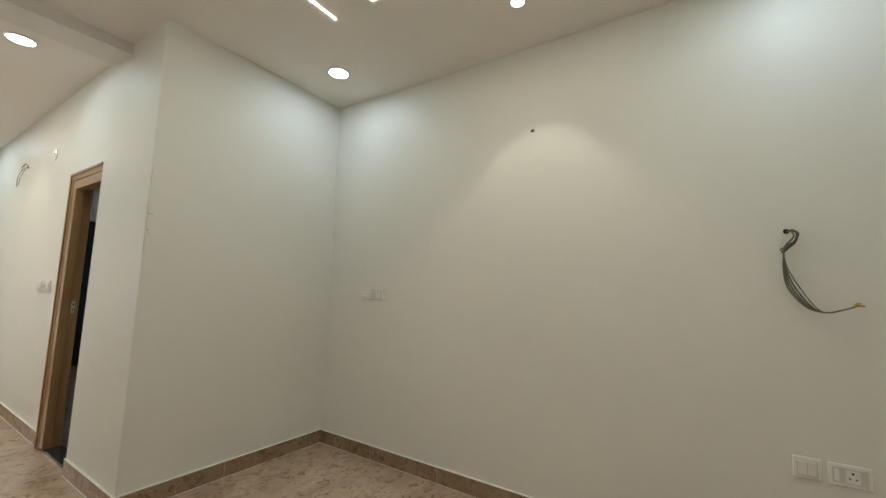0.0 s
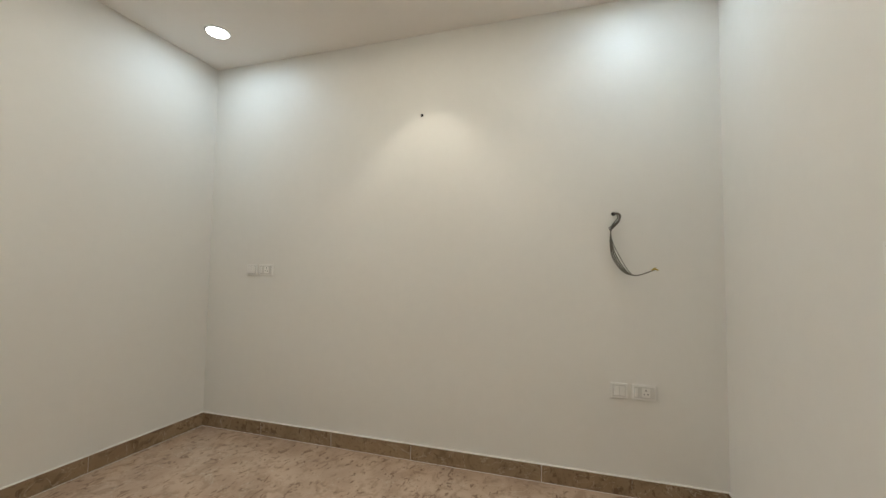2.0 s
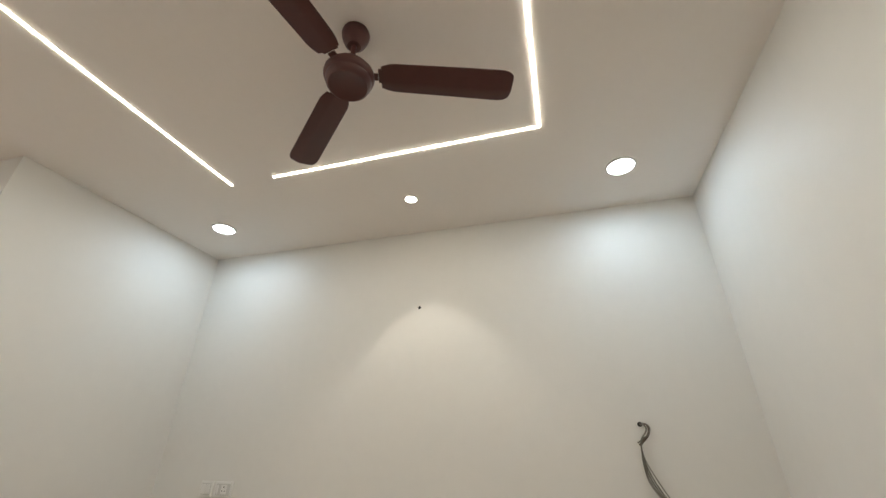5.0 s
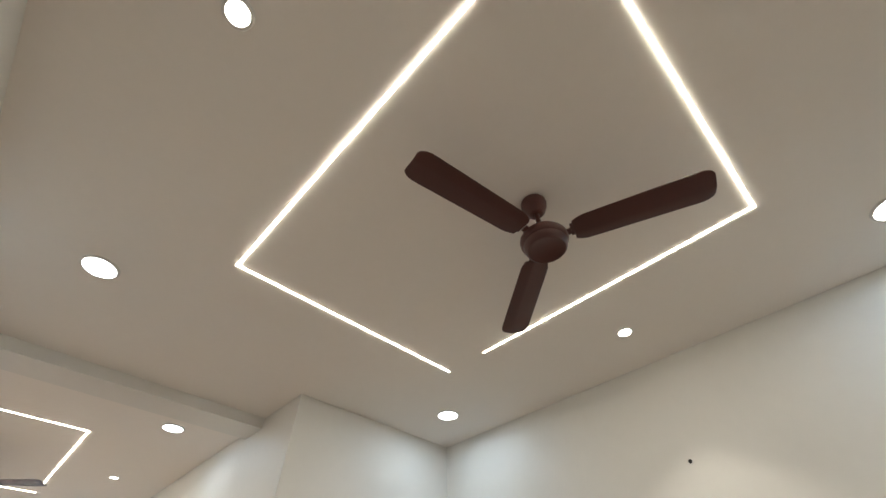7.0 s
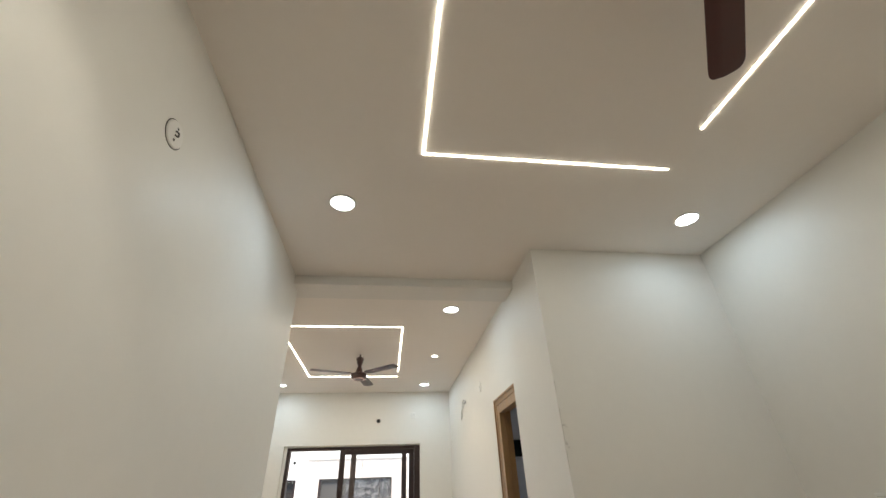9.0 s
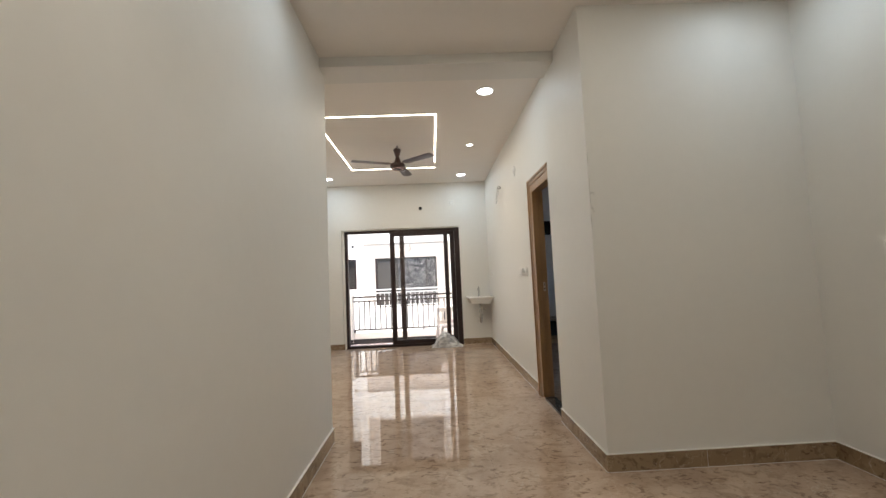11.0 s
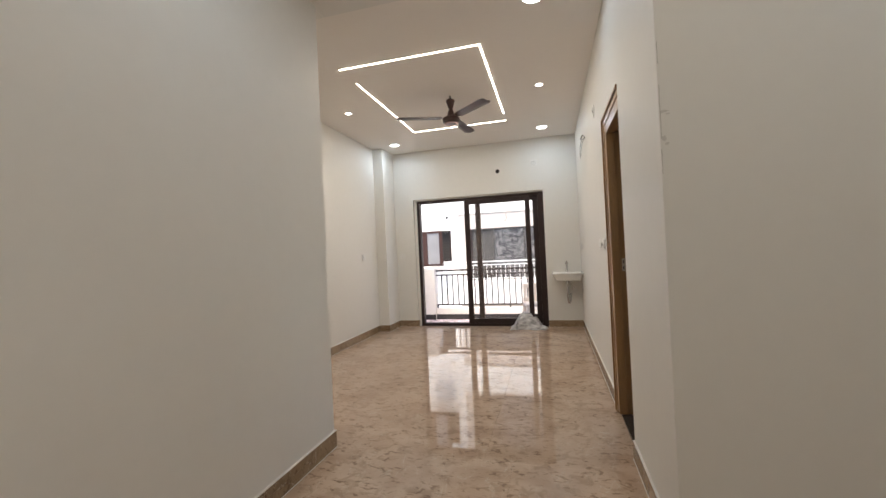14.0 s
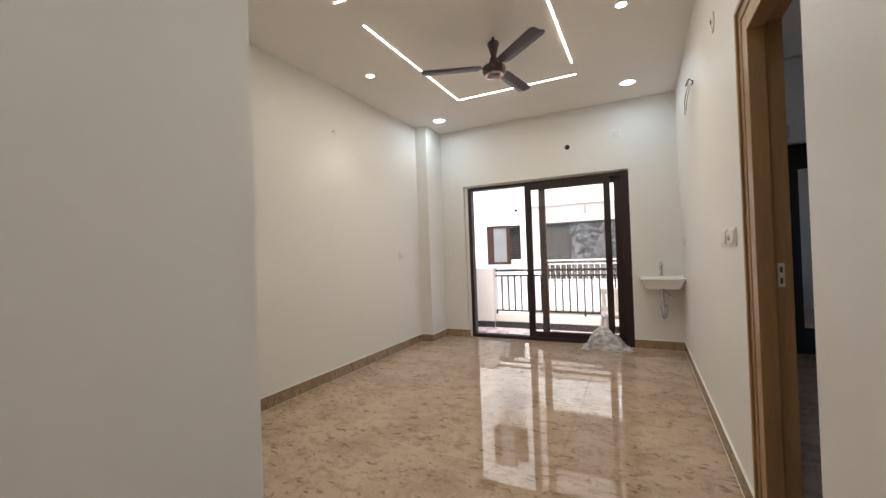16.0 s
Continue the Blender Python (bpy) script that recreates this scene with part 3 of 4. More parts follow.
def trunk(a, b):
    """One strand: a spreads it sideways, b in depth."""
    return [(0.0, 0.0, 0.0), (0.014, -0.004, 0.024 + b), (0.020, -0.030, 0.034), (-0.010 + a * 0.2, -0.072, 0.034 + b), (-0.018 + a * 0.1, -0.120, 0.030), (-0.016 + a * 0.6, -0.180, 0.030 + b),
            (0.004 + a * 1.3, -0.262 + a * 0.4, 0.034 + b), (0.058 + a * 0.9, -0.345 + a * 0.3, 0.038), (0.112, -0.368, 0.040 + b * 0.5), (0.170, -0.352, 0.042), (0.212, -0.334 + a * 0.1, 0.042 + b * 0.5)]


cable("hanging_cable", "E", -3.109, 1.622, [("loop", main, 0.0032, WIREB), ("loop", [(x + 0.005, y - 0.004, z * 0.8) for x, y, z in main], 0.003, WIREB), ("loop", [(x * 1.2, y * 0.9, z * 1.15) for x, y, z in main], 0.003, WIRE),
      ("strand", trunk(0.0, 0.0), 0.0034, WIRE), ("strand", trunk(0.007, 0.004), 0.0032, WIRE), ("strand", trunk(-0.006, -0.003), 0.003, WIRE), ("strand", trunk(0.018, 0.003), 0.0022, WIRE), ("strand", trunk(-0.011, 0.002), 0.002, WIRE),
      ("bare_end", [(0.198, -0.340, 0.042), (0.214, -0.332, 0.043), (0.232, -0.336, 0.042)], 0.0042, WIREY), ("bare_end", [(0.196, -0.338, 0.045), (0.208, -0.326, 0.046), (0.220, -0.324, 0.044)], 0.0032, WIREY)],
      "loose grey cables with yellow ends hanging from a wall hole", 0.009)
cable("wall_light_wire", "Ehall", 3.20, 2.46, [("loop", [(0, 0, 0), (0.03, 0.02, 0.03), (0.0, -0.02, 0.05), (-0.04, 0.01, 0.03), (-0.03, 0.04, 0.02)], 0.0032, WIRED),
      ("strand", [(0, 0, 0), (-0.03, -0.02, 0.03), (-0.09, -0.10, 0.05), (-0.12, -0.21, 0.05)], 0.0025, WIRED), ("strand", [(0, 0, 0), (-0.04, -0.03, 0.02), (-0.06, -0.12, 0.04), (-0.03, -0.20, 0.05)], 0.0022, WIRED)],
      "short loose dark wires sticking out of the wall")
cable("wall_light_wire", "W", 2.67, 2.473, [("strand", [(0, 0, 0), (0.010, 0.014, 0.015), (0.012, -0.018, 0.02), (0.004, -0.045, 0.015)], 0.0014, SMUDGE)], "tiny loose grey wire sticking out of the wall", 0.006)


def round_box(face, a, z, label):
    t = thing("fan_box_cover", label, "junction box")
    t.matrix_world = wall_pose(face, a, z)
    part("cover", lathe([(0.052, 0), (0.052, 0.004), (0.049, 0.007), (0, 0.0075)], 36), PLATE, t, "", True)
    # solid black ring that paints the shade of the gap round the cover
    part("edge_gap", lathe([(0.0555, 0), (0.0555, 0.0012), (0.0525, 0.0012), (0.0525, 0)], 36), HOLE, t)
    for y in (0.026, -0.026):
        part("screw", lathe([(0.005, 0.0076), (0.004, 0.009), (0, 0.0092)], 12, None, Matrix.Translation((0, y, 0))), HOLE, t)
    part("hook", tube(bmesh.new(), spline([(-0.008, 0.010, 0.008), (0.006, 0.010, 0.012), (0.008, -0.004, 0.012), (-0.006, -0.008, 0.009)]), 0.0025, 6), HOLE, t, "", True)
    return t


round_box("Wnook", -1.385, 2.49, "round white cover plate with two screws on the off-white wall")
round_box("Ehall", 2.23, 2.44, "round white cover plate high on the wall near the wooden door")


# ---- wash basin ----
def basin():
    t = thing("wash_basin", "white ceramic wall-hung wash basin in the corner beside the balcony door", "wash basin", "", (-0.195, YN, 0.84))
    bm = bmesh.new()
    prof = [(0.215, 0.42, 0.0), (0.217, 0.422, -0.004), (0.217, 0.422, -0.016), (0.209, 0.416, -0.022), (0.165, 0.385, -0.112), (0.152, 0.365, -0.122)]
    rings = []
    def ring(hx, d, z, inset=0.0):
        r, pts = 0.016, []
        for cx, cy, a0 in ((hx - r, -inset - 0.004, 0), (-(hx - r), -inset - 0.004, 90), (-(hx - r), -(d - r), 180), (hx - r, -(d - r), 270)):
            for k in range(5):
                a = radians(a0 + 22.5 * k)
                rr = r if a0 >= 180 else 0.002
                sx = cx + (0.028 if a0 == 0 else -0.028 if a0 == 90 else 0)
                pts.append(bm.verts.new((sx + rr * math.cos(a), cy + rr * math.sin(a), z)))
        return pts
    for hx, d, z in reversed(prof):
        rings.append(ring(hx, d, z))
    rings.append(ring(0.192, 0.402, 0.001, 0.10))
    rings.append(ring(0.175, 0.385, -0.03, 0.11))
    rings.append(ring(0.12, 0.31, -0.085, 0.15))
    for a, b in zip(rings, rings[1:]):
        for i in range(20):
            bm.faces.new((a[i], a[(i + 1) % 20], b[(i + 1) % 20], b[i]))
    bm.faces.new(rings[0][::-1])
    bm.faces.new(rings[-1])
    bmesh.ops.recalc_face_normals(bm, faces=bm.faces)
    part("bowl", bm, CERAMIC, t, "", True)
    tap = part("tap", lathe([(0.024, 0.001), (0.024, 0.006), (0.015, 0.010), (0.015, 0.115), (0.019, 0.118), (0.019, 0.140), (0.012, 0.150), (0, 0.151)], 24, None, Matrix.Translation((0.0, -0.055, 0))), CHROME, t, "chrome pillar tap", True)
    part("spout", tube(bmesh.new(), spline([(0.0, -0.058, 0.085), (0.0, -0.10, 0.098), (0.0, -0.145, 0.088), (0.0, -0.158, 0.070)]), 0.010, 12), CHROME, tap, "", True)
    part("handle", tube(bmesh.new(), [(0.0, -0.055, 0.150), (0.0, -0.070, 0.172)], 0.006, 10), CHROME, tap, "", True)
    part("waste", lathe([(0.030, -0.123), (0.030, -0.136), (0.018, -0.142), (0.018, -0.200)], 24, None, Matrix.Translation((0.0, -0.17, 0))), CHROME, t, "", True)
    part("trap", tube(bmesh.new(), spline([(0.0, -0.17, -0.19), (0.0, -0.17, -0.34), (0.0, -0.165, -0.42), (0.012, -0.14, -0.462), (0.03, -0.10, -0.44), (0.04, -0.085, -0.37), (0.045, -0.06, -0.345), (0.045, -0.002, -0.345)]), 0.016, 14), CHROME, t, "chromed waste trap", True)
    part("trap_nut", lathe([(0.024, -0.33), (0.026, -0.335), (0.026, -0.37), (0.024, -0.375)], 12, None, Matrix.Translation((0.0, -0.17, 0))), CHROME, t)
    part("inlet_valve", lathe([(0.018, 0), (0.018, 0.004), (0.010, 0.006), (0.010, 0.05), (0.014, 0.052), (0.014, 0.07), (0, 0.072)], 16, None, Matrix.Translation((0.09, 0, -0.25)) @ Matrix.Rotation(radians(90), 4, "X")), CHROME, t, "", True)
    part("inlet_hose", tube(bmesh.new(), spline([(0.09, -0.06, -0.245), (0.07, -0.075, -0.20), (0.03, -0.07, -0.17), (0.01, -0.06, -0.155)]), 0.006, 8), CHROME, t, "", True)
    return t


basin()


# ---- plastic sheet on the floor ----
def plastic_sheet():
    bm = bmesh.new()
    n, m = 56, 36
    rng = np.random.RandomState(4)
    grid = []
    for i in range(n + 1):
        row = []
        for j in range(m + 1):
            u, v = i / n * 2 - 1, j / m * 2 - 1
            r = max(abs(u), abs(v))
            x = 0.275 * u * (1 + 0.18 * noise.noise((u * 2, v * 2, 3)))
            y = 0.12 * v * (1 + 0.25 * noise.noise((u * 2, v * 2, 7)))
            q = abs(noise.noise((u * 1.9, v * 1.4, 1.5))) * 0.075 + abs(noise.noise((u * 4.5, v * 2.6, 8.5))) * 0.02
            s = abs(u + 0.22) / (0.60 if u < -0.22 else 1.05)
            peak = 0.20 * max(0, 1 - s - 0.35 * abs(v - 0.2)) ** 0.8
            z = 0.002 + (q + 0.05 + peak) * max(0, 1 - r ** 3.5)
            row.append(bm.verts.new((x, y, z)))
        grid.append(row)
    for i in range(n):
        for j in range(m):
            bm.faces.new((grid[i][j], grid[i + 1][j], grid[i + 1][j + 1], grid[i][j + 1]))
    f = mat("polythene", (0.74, 0.75, 0.76), 0.28)
    t = f.node_tree
    b = t.nodes["Principled BSDF"]
    tr = t.nodes.new("ShaderNodeBsdfTransparent")
    mx = t.nodes.new("ShaderNodeMixShader")
    ns = t.nodes.new("ShaderNodeTexNoise")
    ns.inputs["Scale"].default_value, ns.inputs["Detail"].default_value = 7, 2
    mr = t.nodes.new("ShaderNodeMapRange")
    mr.inputs["From Min"].default_value, mr.inputs["From Max"].default_value = 0.35, 0.65
    mr.inputs["To Min"].default_value, mr.inputs["To Max"].default_value = 0.34, 0.80
    t.links.new(ns.outputs["Fac"], mr.inputs["Value"])
    t.links.new(mr.outputs[0], mx.inputs[0])
    t.links.new(tr.outputs[0], mx.inputs[1])
    t.links.new(b.outputs[0], mx.inputs[2])
    t.links.new(mx.outputs[0], t.nodes["Material Output"].inputs["Surface"])
    ob = part("plastic_sheet", bm, f, None, "", False)
    ob.location = (-0.80, 4.63, FZ + 0.001)
    tagged(ob, "crumpled clear plastic sheet lying on the floor before the balcony door", "plastic sheet")


plastic_sheet()


# ---- bedroom glimpsed through the wooden door ----
def wardrobe():
    t = thing("wardrobe", "black framed wardrobe with mirror doors standing against the bedroom wall", "wardrobe", "", (0.845, 4.42, FZ))
    part("plinth", rbox(0, 0.02, 0, 1.8, 0.54, 0.13), SKIRT, t)
    part("carcass", rbox(0, 0.025, 0.13, 1.8, 0.54, 2.125), LAMINATE, t)
    for k in range(3):
        x = 0.0 + 0.6 * k
        d = part("door", rbox(x + 0.003, 0, 0.135, x + 0.597, 0.023, 2.12), LAMINATE, t)
        part("mirror_panel", box(bmesh.new(), x + 0.12, -0.002, 0.38, x + 0.48, 0.0, 1.88), MIRROR, d, "mirror panel")
    return t


def loft():
    t = thing("loft_cabinet", "white laminate loft cabinet above the wardrobe", "cabinet", "", (0.845, 4.42, 2.115))
    part("carcass", rbox(0, 0.025, 0.0, 1.8, 0.54, 0.83), LAMWHITE, t)
    for k in range(3):
        d = part("door", rbox(0.6 * k + 0.003, 0, 0.005, 0.6 * k + 0.597, 0.023, 0.62), LAMWHITE, t)
        part("handle", tube(bmesh.new(), spline([(0.6 * k + 0.06, 0, 0.06), (0.6 * k + 0.06, -0.03, 0.08), (0.6 * k + 0.06, -0.03, 0.16), (0.6 * k + 0.06, 0, 0.18)]), 0.005, 8), CHROME, d, "chrome handle", True)
    return t


wardrobe()
loft()

# ---- balcony ----
BY = 6.42
BZ = -0.17           # balcony floor
structure("balcony_floor", [(-3.6, YN + 0.2, -0.40, 0.6, BY + 0.12, BZ)], BALC, "pinkish tiled balcony floor")
structure("balcony_kerb", [(-2.78, BY - 0.06, BZ, 0.6, BY + 0.12, 0.065)], FACADE, "low white kerb under the balcony railing")
structure("balcony_skirting", [(-2.78, BY - 0.072, BZ + 0.001, 0.4, BY - 0.0605, BZ + 0.11)], GRANITE, "dark stone skirting along the balcony kerb")
structure("parapet_skirting", [(-3.198, BY - 0.112, BZ + 0.001, -2.78, BY - 0.1005, BZ + 0.11)], GRANITE, "dark stone skirting along the balcony parapet")
structure("balcony_sill", [(DX0 - 0.045, YN + 0.2, -0.4, DX1, YN + 0.23, FZ)], GRANITE, "dark granite sill of the balcony door")
structure("balcony_step", [(-3.2, YN + 0.19, -0.4, DX0 - 0.046, YN + 0.2, FZ), (DX0 - 0.045, YN + 0.05, -0.4, DX1, YN + 0.1999, FZ - 0.021), (DX1 + 0.001, YN + 0.19, -0.4, 0.4, YN + 0.2, FZ)], FACADE, "white base of the wall under the balcony door")
structure("balcony_wall_left", [(-3.6, YN + 0.2, BZ, -3.2, BY - 0.1, H)], FACADE, "white balcony side wall")
structure("balcony_wall_right", [(0.4, YN + 0.2, BZ, 0.6, BY - 0.06, H)], FACADE, "white balcony side wall")
structure("balcony_parapet", [(-3.6, BY - 0.10, BZ, -2.78, BY + 0.12, 0.90)], FACADE, "white low parapet wall at the end of the railing")


def railing(x0, x1, y, z0, zb, zt, gap, name, label, material, pr=0.008):
    t = thing(name, label, "railing", "", (x0, y, 0))
    L = x1 - x0
    part("top_rail", rbox(0, -0.022, zt - 0.035, L, 0.022, zt, 0.004), material, t)
    part("mid_rail", rbox(0, -0.014, zt - 0.125, L, 0.014, zt - 0.098, 0.003), material, t)
    part("bottom_rail", rbox(0, -0.014, zb, L, 0.014, zb + 0.028, 0.003), material, t)
    n = int(L / gap)
    me = None
    for i in range(1, n):
        if me is None:
            o = part("baluster", rbox(-pr, -pr, zb + 0.0285, pr, pr, zt - 0.1255, 0.002, 1), material, t)
            me = o.data
        else:
            o = new("baluster", me)
            o.parent = t
        o.location = (i * L / n, 0, 0)
    for i in (0, n // 2, n):
        part("post", rbox(i * L / n - 0.015 + (0.0152 if i == 0 else -0.0152 if i == n else 0), -0.015, z0, i * L / n + 0.015 + (0.0152 if i == 0 else -0.0152 if i == n else 0), 0.015, zb - 0.0005, 0.003), material, t)
    return t


railing(-2.775, 0.395, BY, 0.065, 0.115, 0.86, 0.115, "balcony_railing", "dark brown painted metal balcony railing", RAIL, 0.0115)


def chair():
    t = thing("plastic_chair", "white plastic chair standing on the balcony by the railing", "chair", "", (-0.70, 5.80, BZ))
    part("seat", rbox(-0.23, -0.23, 0.385, 0.23, 0.23, 0.435, 0.012), CREAMP, t)
    for sx in (-1, 1):
        for sy in (-1, 1):
            part("leg", tube(bmesh.new(), [(sx * 0.20, sy * 0.20, 0.40), (sx * 0.215, sy * 0.215, 0.2), (sx * 0.235, sy * 0.24, 0.0)], 0.032, 8), CREAMP, t, "", True)
    part("backrest", rbox(-0.22, 0.205, 0.436, 0.22, 0.235, 0.52, 0.01), CREAMP, t)
    for k in range(5):
        part("back_slat", rbox(-0.21 + 0.09 * k, 0.210, 0.5205, -0.15 + 0.09 * k, 0.232, 0.70, 0.004), CREAMP, t)
    part("back_top", rbox(-0.22, 0.205, 0.7005, 0.22, 0.238, 0.80, 0.012), CREAMP, t)
    t.scale = (1, 1, 0.93)
    t.rotation_euler = (0, 0, radians(12))
    return t


chair()

# ---- opposite building ----
def opposite():
    t = thing("apartment_building", "white and beige painted apartment building across the yard", "building", "", (0, 11.0, 0))
    zb, zt, up = -7.0, 6.5, 3.05
    small = [(0.93, 1.93), (0.93 + up, 1.93 + up)]
    wide = [(0.30, 1.93), (0.30 + up, 1.93 + up)]

    def column(bm, x0, x1, holes):
        z = zb
        for a, b in holes + [(zt, zt)]:
            if a > z:
                box(bm, x0, 0, z, x1, 0.25, a)
            z = b
    bay, wall = bmesh.new(), bmesh.new()
    column(bay, -11.0, -4.48, [])
    column(bay, -4.48, -3.55, small)
    column(bay, -3.55, -3.30, [])
    column(wall, -3.30, -2.92, [])
    column(wall, -2.92, -0.85, wide)
    column(wall, -0.85, 7.0, [])
    part("white_bay", bay, FACADE, t, "white painted bay")
    part("wall", wall, FACADE2, t, "beige painted wall")
    part("upper_band", rbox(-3.299, -0.03, 2.43, 7, -0.001, 3.25, 0.005), FACADE, t)
    part("balcony_slab", rbox(-3.3, -1.2, -0.35, 1.5, -0.001, -0.15, 0.01), FACADE, t)
    part("balcony_upstand", rbox(-3.3, -1.2, -0.149, 1.5, -1.08, 0.36, 0.01), FACADE, t)
    part("roof", rbox(-11.2, -0.2, 6.5, 7.2, 6, 6.7, 0.02), FACADE, t)
    for lift in (0, up):
        w = part("window", rbox(-4.48, 0.02, 0.93 + lift, -4.40, 0.10, 1.93 + lift), BROWN, t, "dark brown window with an opened sash")
        for b in ((-3.61, 0.02, 0.93, -3.55, 0.10, 1.93), (-4.40, 0.02, 0.93, -3.61, 0.10, 0.98), (-4.40, 0.02, 1.88, -3.61, 0.10, 1.93)):
            part("frame", rbox(b[0], b[1], b[2] + lift, b[3], b[4], b[5] + lift), BROWN, w)
        # dark sheet behind the grille: the room's shade is put into its colour
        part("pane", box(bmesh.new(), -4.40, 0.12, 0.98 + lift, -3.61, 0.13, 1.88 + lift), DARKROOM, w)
        for k in range(9):
            part("grille_bar", box(bmesh.new(), -4.40, 0.05, 1.06 + 0.09 * k + lift, -3.61, 0.06, 1.072 + 0.09 * k + lift), BROWN, w)
        s = part("sash", rbox(-4.44, -0.42, 0.80 + lift, -4.24, -0.38, 1.92 + lift), SASH, w)
        for b in ((-3.85, -0.42, 0.80, -3.74, -0.38, 1.92), (-4.24, -0.42, 0.80, -3.85, -0.38, 0.87), (-4.24, -0.42, 1.85, -3.85, -0.38, 1.92)):
            part("sash_rail", rbox(b[0], b[1], b[2] + lift, b[3], b[4], b[5] + lift), SASH, s)
        part("sash_pane", box(bmesh.new(), -4.24, -0.402, 0.87 + lift, -3.85, -0.398, 1.85 + lift), SASHPANE, s)
        w2 = part("window", rbox(-2.92, 0.02, 0.30 + lift, -2.86, 0.10, 1.93 + lift), BROWN, t, "wide sliding window with dark wavy reflective glass")
        for b in ((-0.91, 0.02, 0.30, -0.85, 0.10, 1.93), (-2.86, 0.02, 0.30, -0.91, 0.10, 0.35), (-2.86, 0.02, 1.88, -0.91, 0.10, 1.93), (-2.20, 0.01, 0.35, -2.15, 0.09, 1.88), (-1.22, 0.01, 0.35, -1.18, 0.09, 1.88)):
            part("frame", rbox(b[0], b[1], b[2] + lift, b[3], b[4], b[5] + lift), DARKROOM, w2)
        # stands for the unlit inside, its darkness put into the pane colour
        part("pane", box(bmesh.new(), -2.86, 0.06, 0.35 + lift, -2.20, 0.07, 1.88 + lift), DARKROOM, w2, "dark pane painted as the unlit room behind the window")
        part("pane", box(bmesh.new(), -2.15, 0.05, 0.35 + lift, -1.22, 0.06, 1.88 + lift), FILMGLASS, w2)
        part("pane", box(bmesh.new(), -1.18, 0.05, 0.35 + lift, -0.91, 0.06, 1.88 + lift), FILMGLASS, w2)
    return t


bld = opposite()
# black disc on the wall, the vent's inner shade put into colour
part("vent_hole", lathe([(0.045, 0.001), (0.04, 0.006), (0, 0.007)], 16, None, Matrix.Translation((-3.66, -0.001, 2.36)) @ Matrix.Rotation(radians(90), 4, "X")), HOLE, bld)
part("loose_wire", tube(bmesh.new(), spline([(-1.72, -0.001, 2.36), (-1.74, -0.05, 2.30), (-1.71, -0.07, 2.20), (-1.79, -0.06, 2.12)]), 0.010, 6), WIRE, bld)
part("rain_pipe", tube(bmesh.new(), [(-0.35, -0.07, -6.9), (-0.35, -0.07, 2.42)], 0.05, 12), PVC, bld, "", True)
railing(-3.3, 1.5, 9.86, -0.15, 0.40, 0.92, 0.13, "opposite_railing", "pale grey metal railing of the balcony across the yard", PVC)
structure("ground", [(-300, -300, -7.2, 300, 300, -7.0)], GROUND, "paved yard")

# ---- floor slabs and skirting ----
def slab_mesh(w, d):
    bm = bmesh.new()
    g, c = 0.0003, 0.0005
    v = [bm.verts.new(p) for p in ((g + c, g + c, 0), (w - g - c, g + c, 0), (w - g - c, d - g - c, 0), (g + c, d - g - c, 0))]
    u = [bm.verts.new(p) for p in ((g, g, -c), (w - g, g, -c), (w - g, d - g, -c), (g, d - g, -c))]
    b = [bm.verts.new(p) for p in ((g, g, -0.0199), (w - g, g, -0.0199), (w - g, d - g, -0.0199), (g, d - g, -0.0199))]
    bm.faces.new(v)
    for i in range(4):
        j = (i + 1) % 4
        bm.faces.new((u[i], u[j], v[j], v[i]))
        bm.faces.new((b[i], b[j], u[j], u[i]))
    return bm


def slabs(x0, y0, x1, y1, w, d, parent):
    x = x0
    while x < x1 - 0.01:
        ww = min(w, x1 - x)
        y = y0
        while y < y1 - 0.01:
            dd = min(d, y1 - y)
            key = (round(ww, 3), round(dd, 3))
            if key not in SLABS:
                o = part("slab", slab_mesh(ww, dd), FLOOR, parent)
                SLABS[key] = o.data
            else:
                o = new("slab", SLABS[key])
                o.parent = parent
            o.location = (x, y, FZ)
            y += d
        x += w


SLABS = {}
marble_floor = thing("marble_floor", "polished beige marble floor with brown flecks", "", kind="structure")
slabs(XW, YS, XE, 0.0, 1.15, 0.92, marble_floor)
slabs(XW, 0.0, 0.0, 0.68, 1.15, 0.68, marble_floor)
slabs(XH, 0.68, 0.0, YN, 1.15, 0.92, marble_floor)
slabs(0.0, CE, HE, YN, 1.15, 4.1, marble_floor)
slabs(0.13, 0.15, 3.0, 5.0, 1.15, 0.92, marble_floor)
slabs(DX0 - 0.045, YN, DX1, YN + 0.2, 2.2, 0.2, marble_floor)


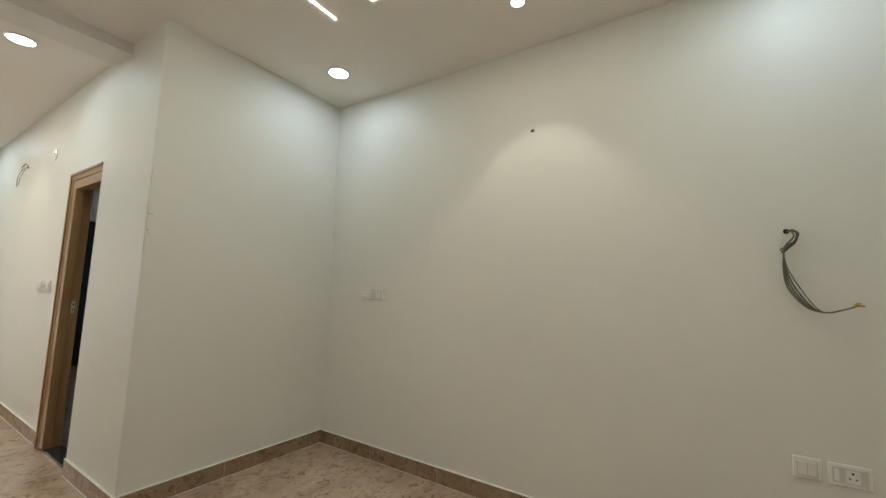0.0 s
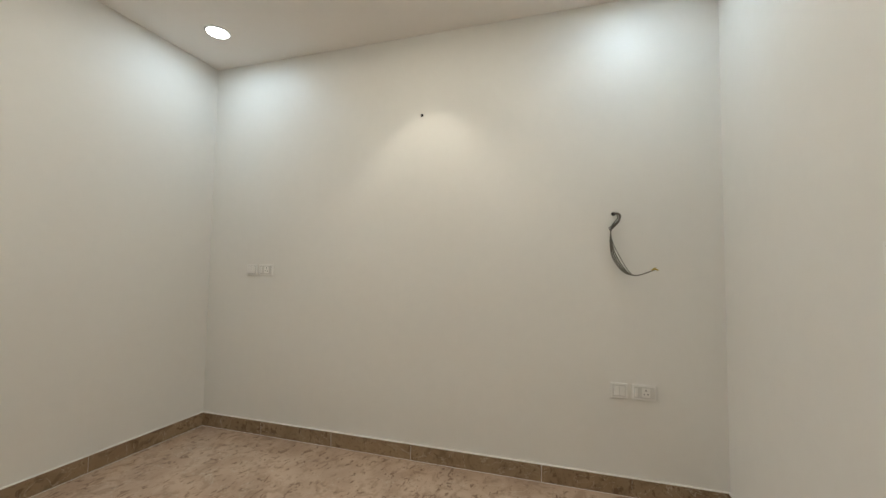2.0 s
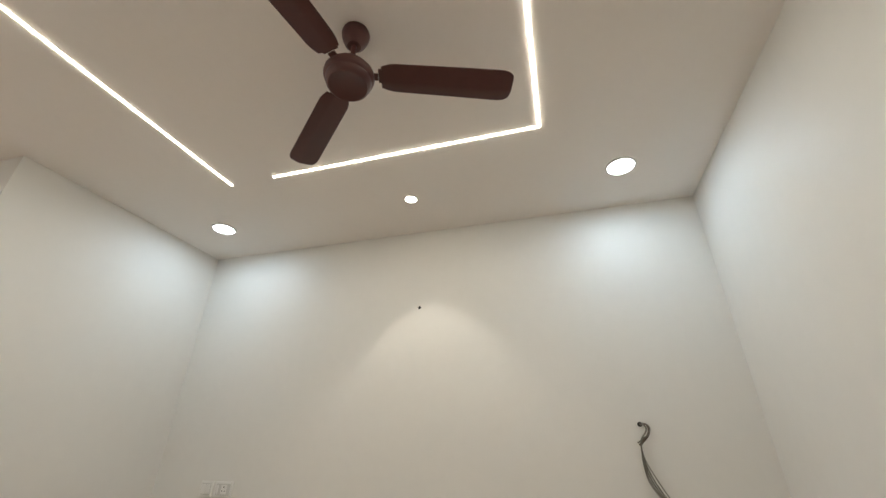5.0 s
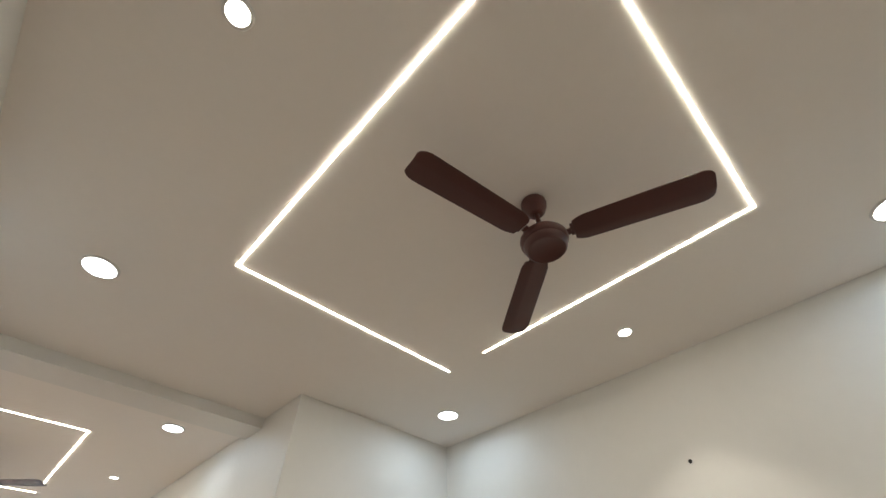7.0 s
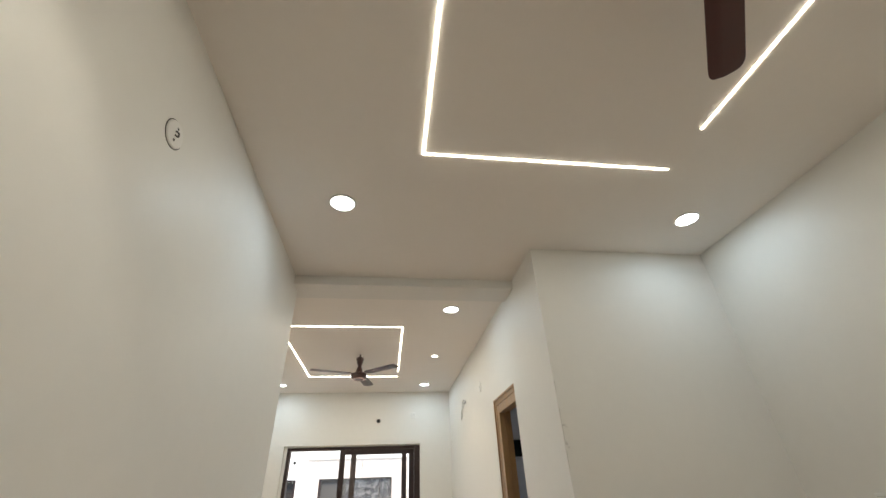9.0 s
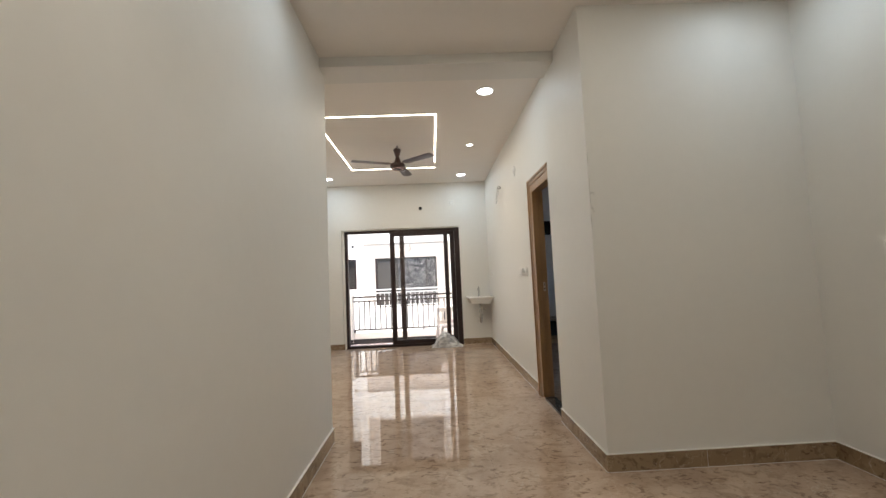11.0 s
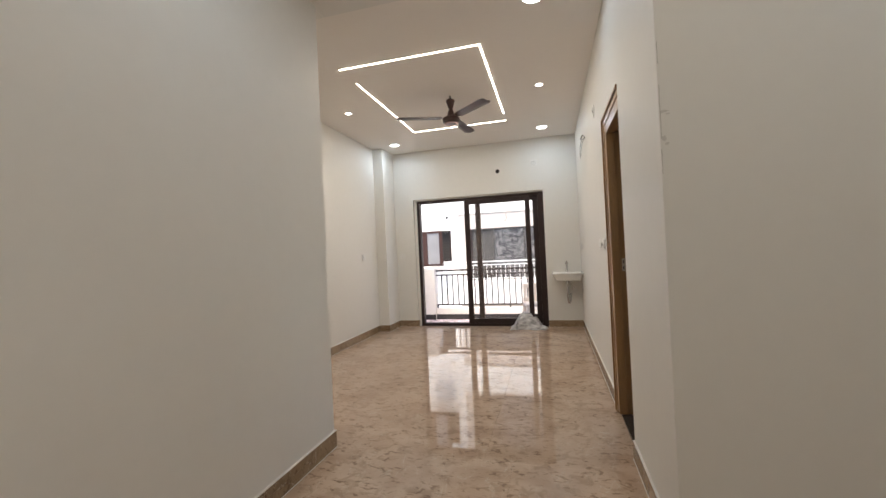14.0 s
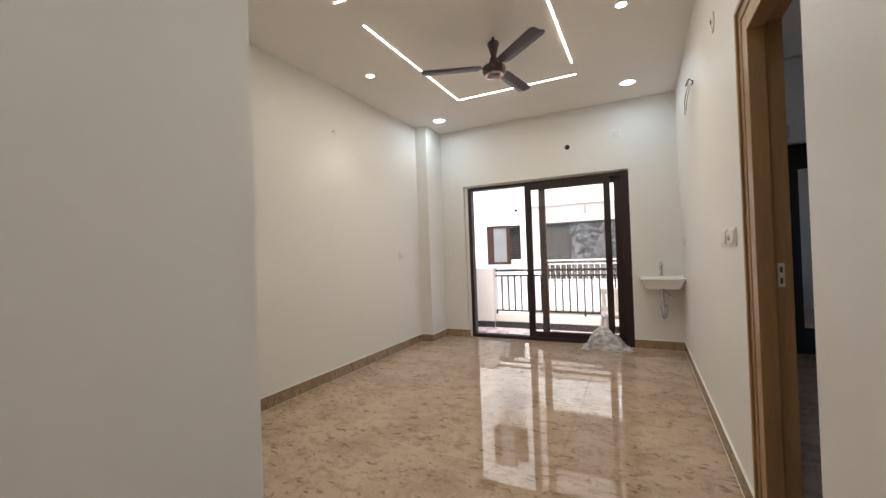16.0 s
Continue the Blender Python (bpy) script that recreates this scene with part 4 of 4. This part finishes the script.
def skirting(x0, y0, x1, y1, nx, ny, ends=(0, 0)):
    """Flat marble skirting from point to point, its face proud of the wall along (nx, ny), with a putty line on top."""
    L = math.hypot(x1 - x0, y1 - y0)
    ux, uy = (x1 - x0) / L, (y1 - y0) / L
    th = 0.011
    s = -ends[0]
    rng = random.Random(int(100 * (x0 + 7) + 10 * y0))
    def slab_at(a, b, z0, z1, t, material, name):
        pts = [(x0 + ux * a, y0 + uy * a), (x0 + ux * b + nx * t, y0 + uy * b + ny * t)]
        (ax, ay), (bx, by) = pts
        o = part(name, box(bmesh.new(), min(ax, bx), min(ay, by), z0, max(ax, bx), max(ay, by), z1), material, base)
        return o
    base = tagged(new("baseboard"), "brown flecked marble skirting with a white putty line on top", "", "", "structure")
    end = L + ends[1]
    while s < end - 0.01:
        e = min(end, s + rng.choice((0.86, 0.92, 0.62, 0.98)))
        if end - e < 0.12:
            e = end
        slab_at(s + 0.0012, e - 0.0012, FZ + 0.0008, SK, th, SKIRT, "skirting_piece")
        if e < end:
            slab_at(e - 0.0012, e + 0.0012, FZ + 0.0008, SK, th - 0.001, PUTTY, "joint")
        s = e
    slab_at(-ends[0], end, SK, SK + 0.0045, th, PUTTY, "putty_line")
    slab_at(-ends[0], end, FZ + 0.0004, FZ + 0.0018, th + 0.0025, PUTTY, "putty_line")


T = 0.011
skirting(XE, YS + T, XE, 0 - T, -1, 0)
skirting(0 - T, 0, XE, 0, 0, -1)
skirting(0, 0, 0, CE, -1, 0)
skirting(HE, 1.576, HE, YN - T, -1, 0)
skirting(DX1, YN, HE, YN, 0, -1)
skirting(-2.98, YN, DX0 - 0.045, YN, 0, -1)
skirting(-2.98, 4.34 - T, -2.98, YN - T, 1, 0)
skirting(XH, 4.34, -2.98, 4.34, 0, -1)
skirting(XH, 0.68 + T, XH, 4.34 - T, 1, 0)
skirting(XH, 0.68, XW + T, 0.68, 0, 1)
skirting(XW, YS + T, XW, 0.68, 1, 0)
skirting(XW, YS, XE, YS, 0, 1)
skirting(DX0 - 0.045, YN - T, DX0 - 0.045, YN + 0.05, 1, 0)


# ---- hairline crack and smudge on the corner of the return wall ----
def crack():
    t = thing("plaster_crack", "hairline plaster crack with grey smudges on the wall edge", "wall mark", "", (0, 0, 0), "structure")
    rng = random.Random(5)
    for za, zb, x in ((1.60, 1.80, 0.0035), (1.88, 1.96, 0.004), (1.47, 1.56, 0.003)):
        n = 9
        pts = [(x + rng.uniform(-0.0012, 0.0012), -0.0006, za + (zb - za) * k / n) for k in range(n + 1)]
        part("hairline", tube(bmesh.new(), pts, 0.0009, 5), SMUDGE, t)
    for cx, cz, rx, rz in ((0.016, 1.70, 0.016, 0.006), (0.030, 1.69, 0.010, 0.004), (0.012, 1.60, 0.010, 0.012), (0.022, 1.58, 0.008, 0.006)):
        bm = bmesh.new()
        ring = []
        for k in range(14):
            a = 2 * math.pi * k / 14
            q = rng.uniform(0.6, 1.1)
            ring.append(bm.verts.new((cx + rx * q * math.cos(a), -0.0004, cz + rz * q * math.sin(a))))
        bm.faces.new(ring)
        part("smudge", bm, SMUDGE2, t)
    return t


crack()
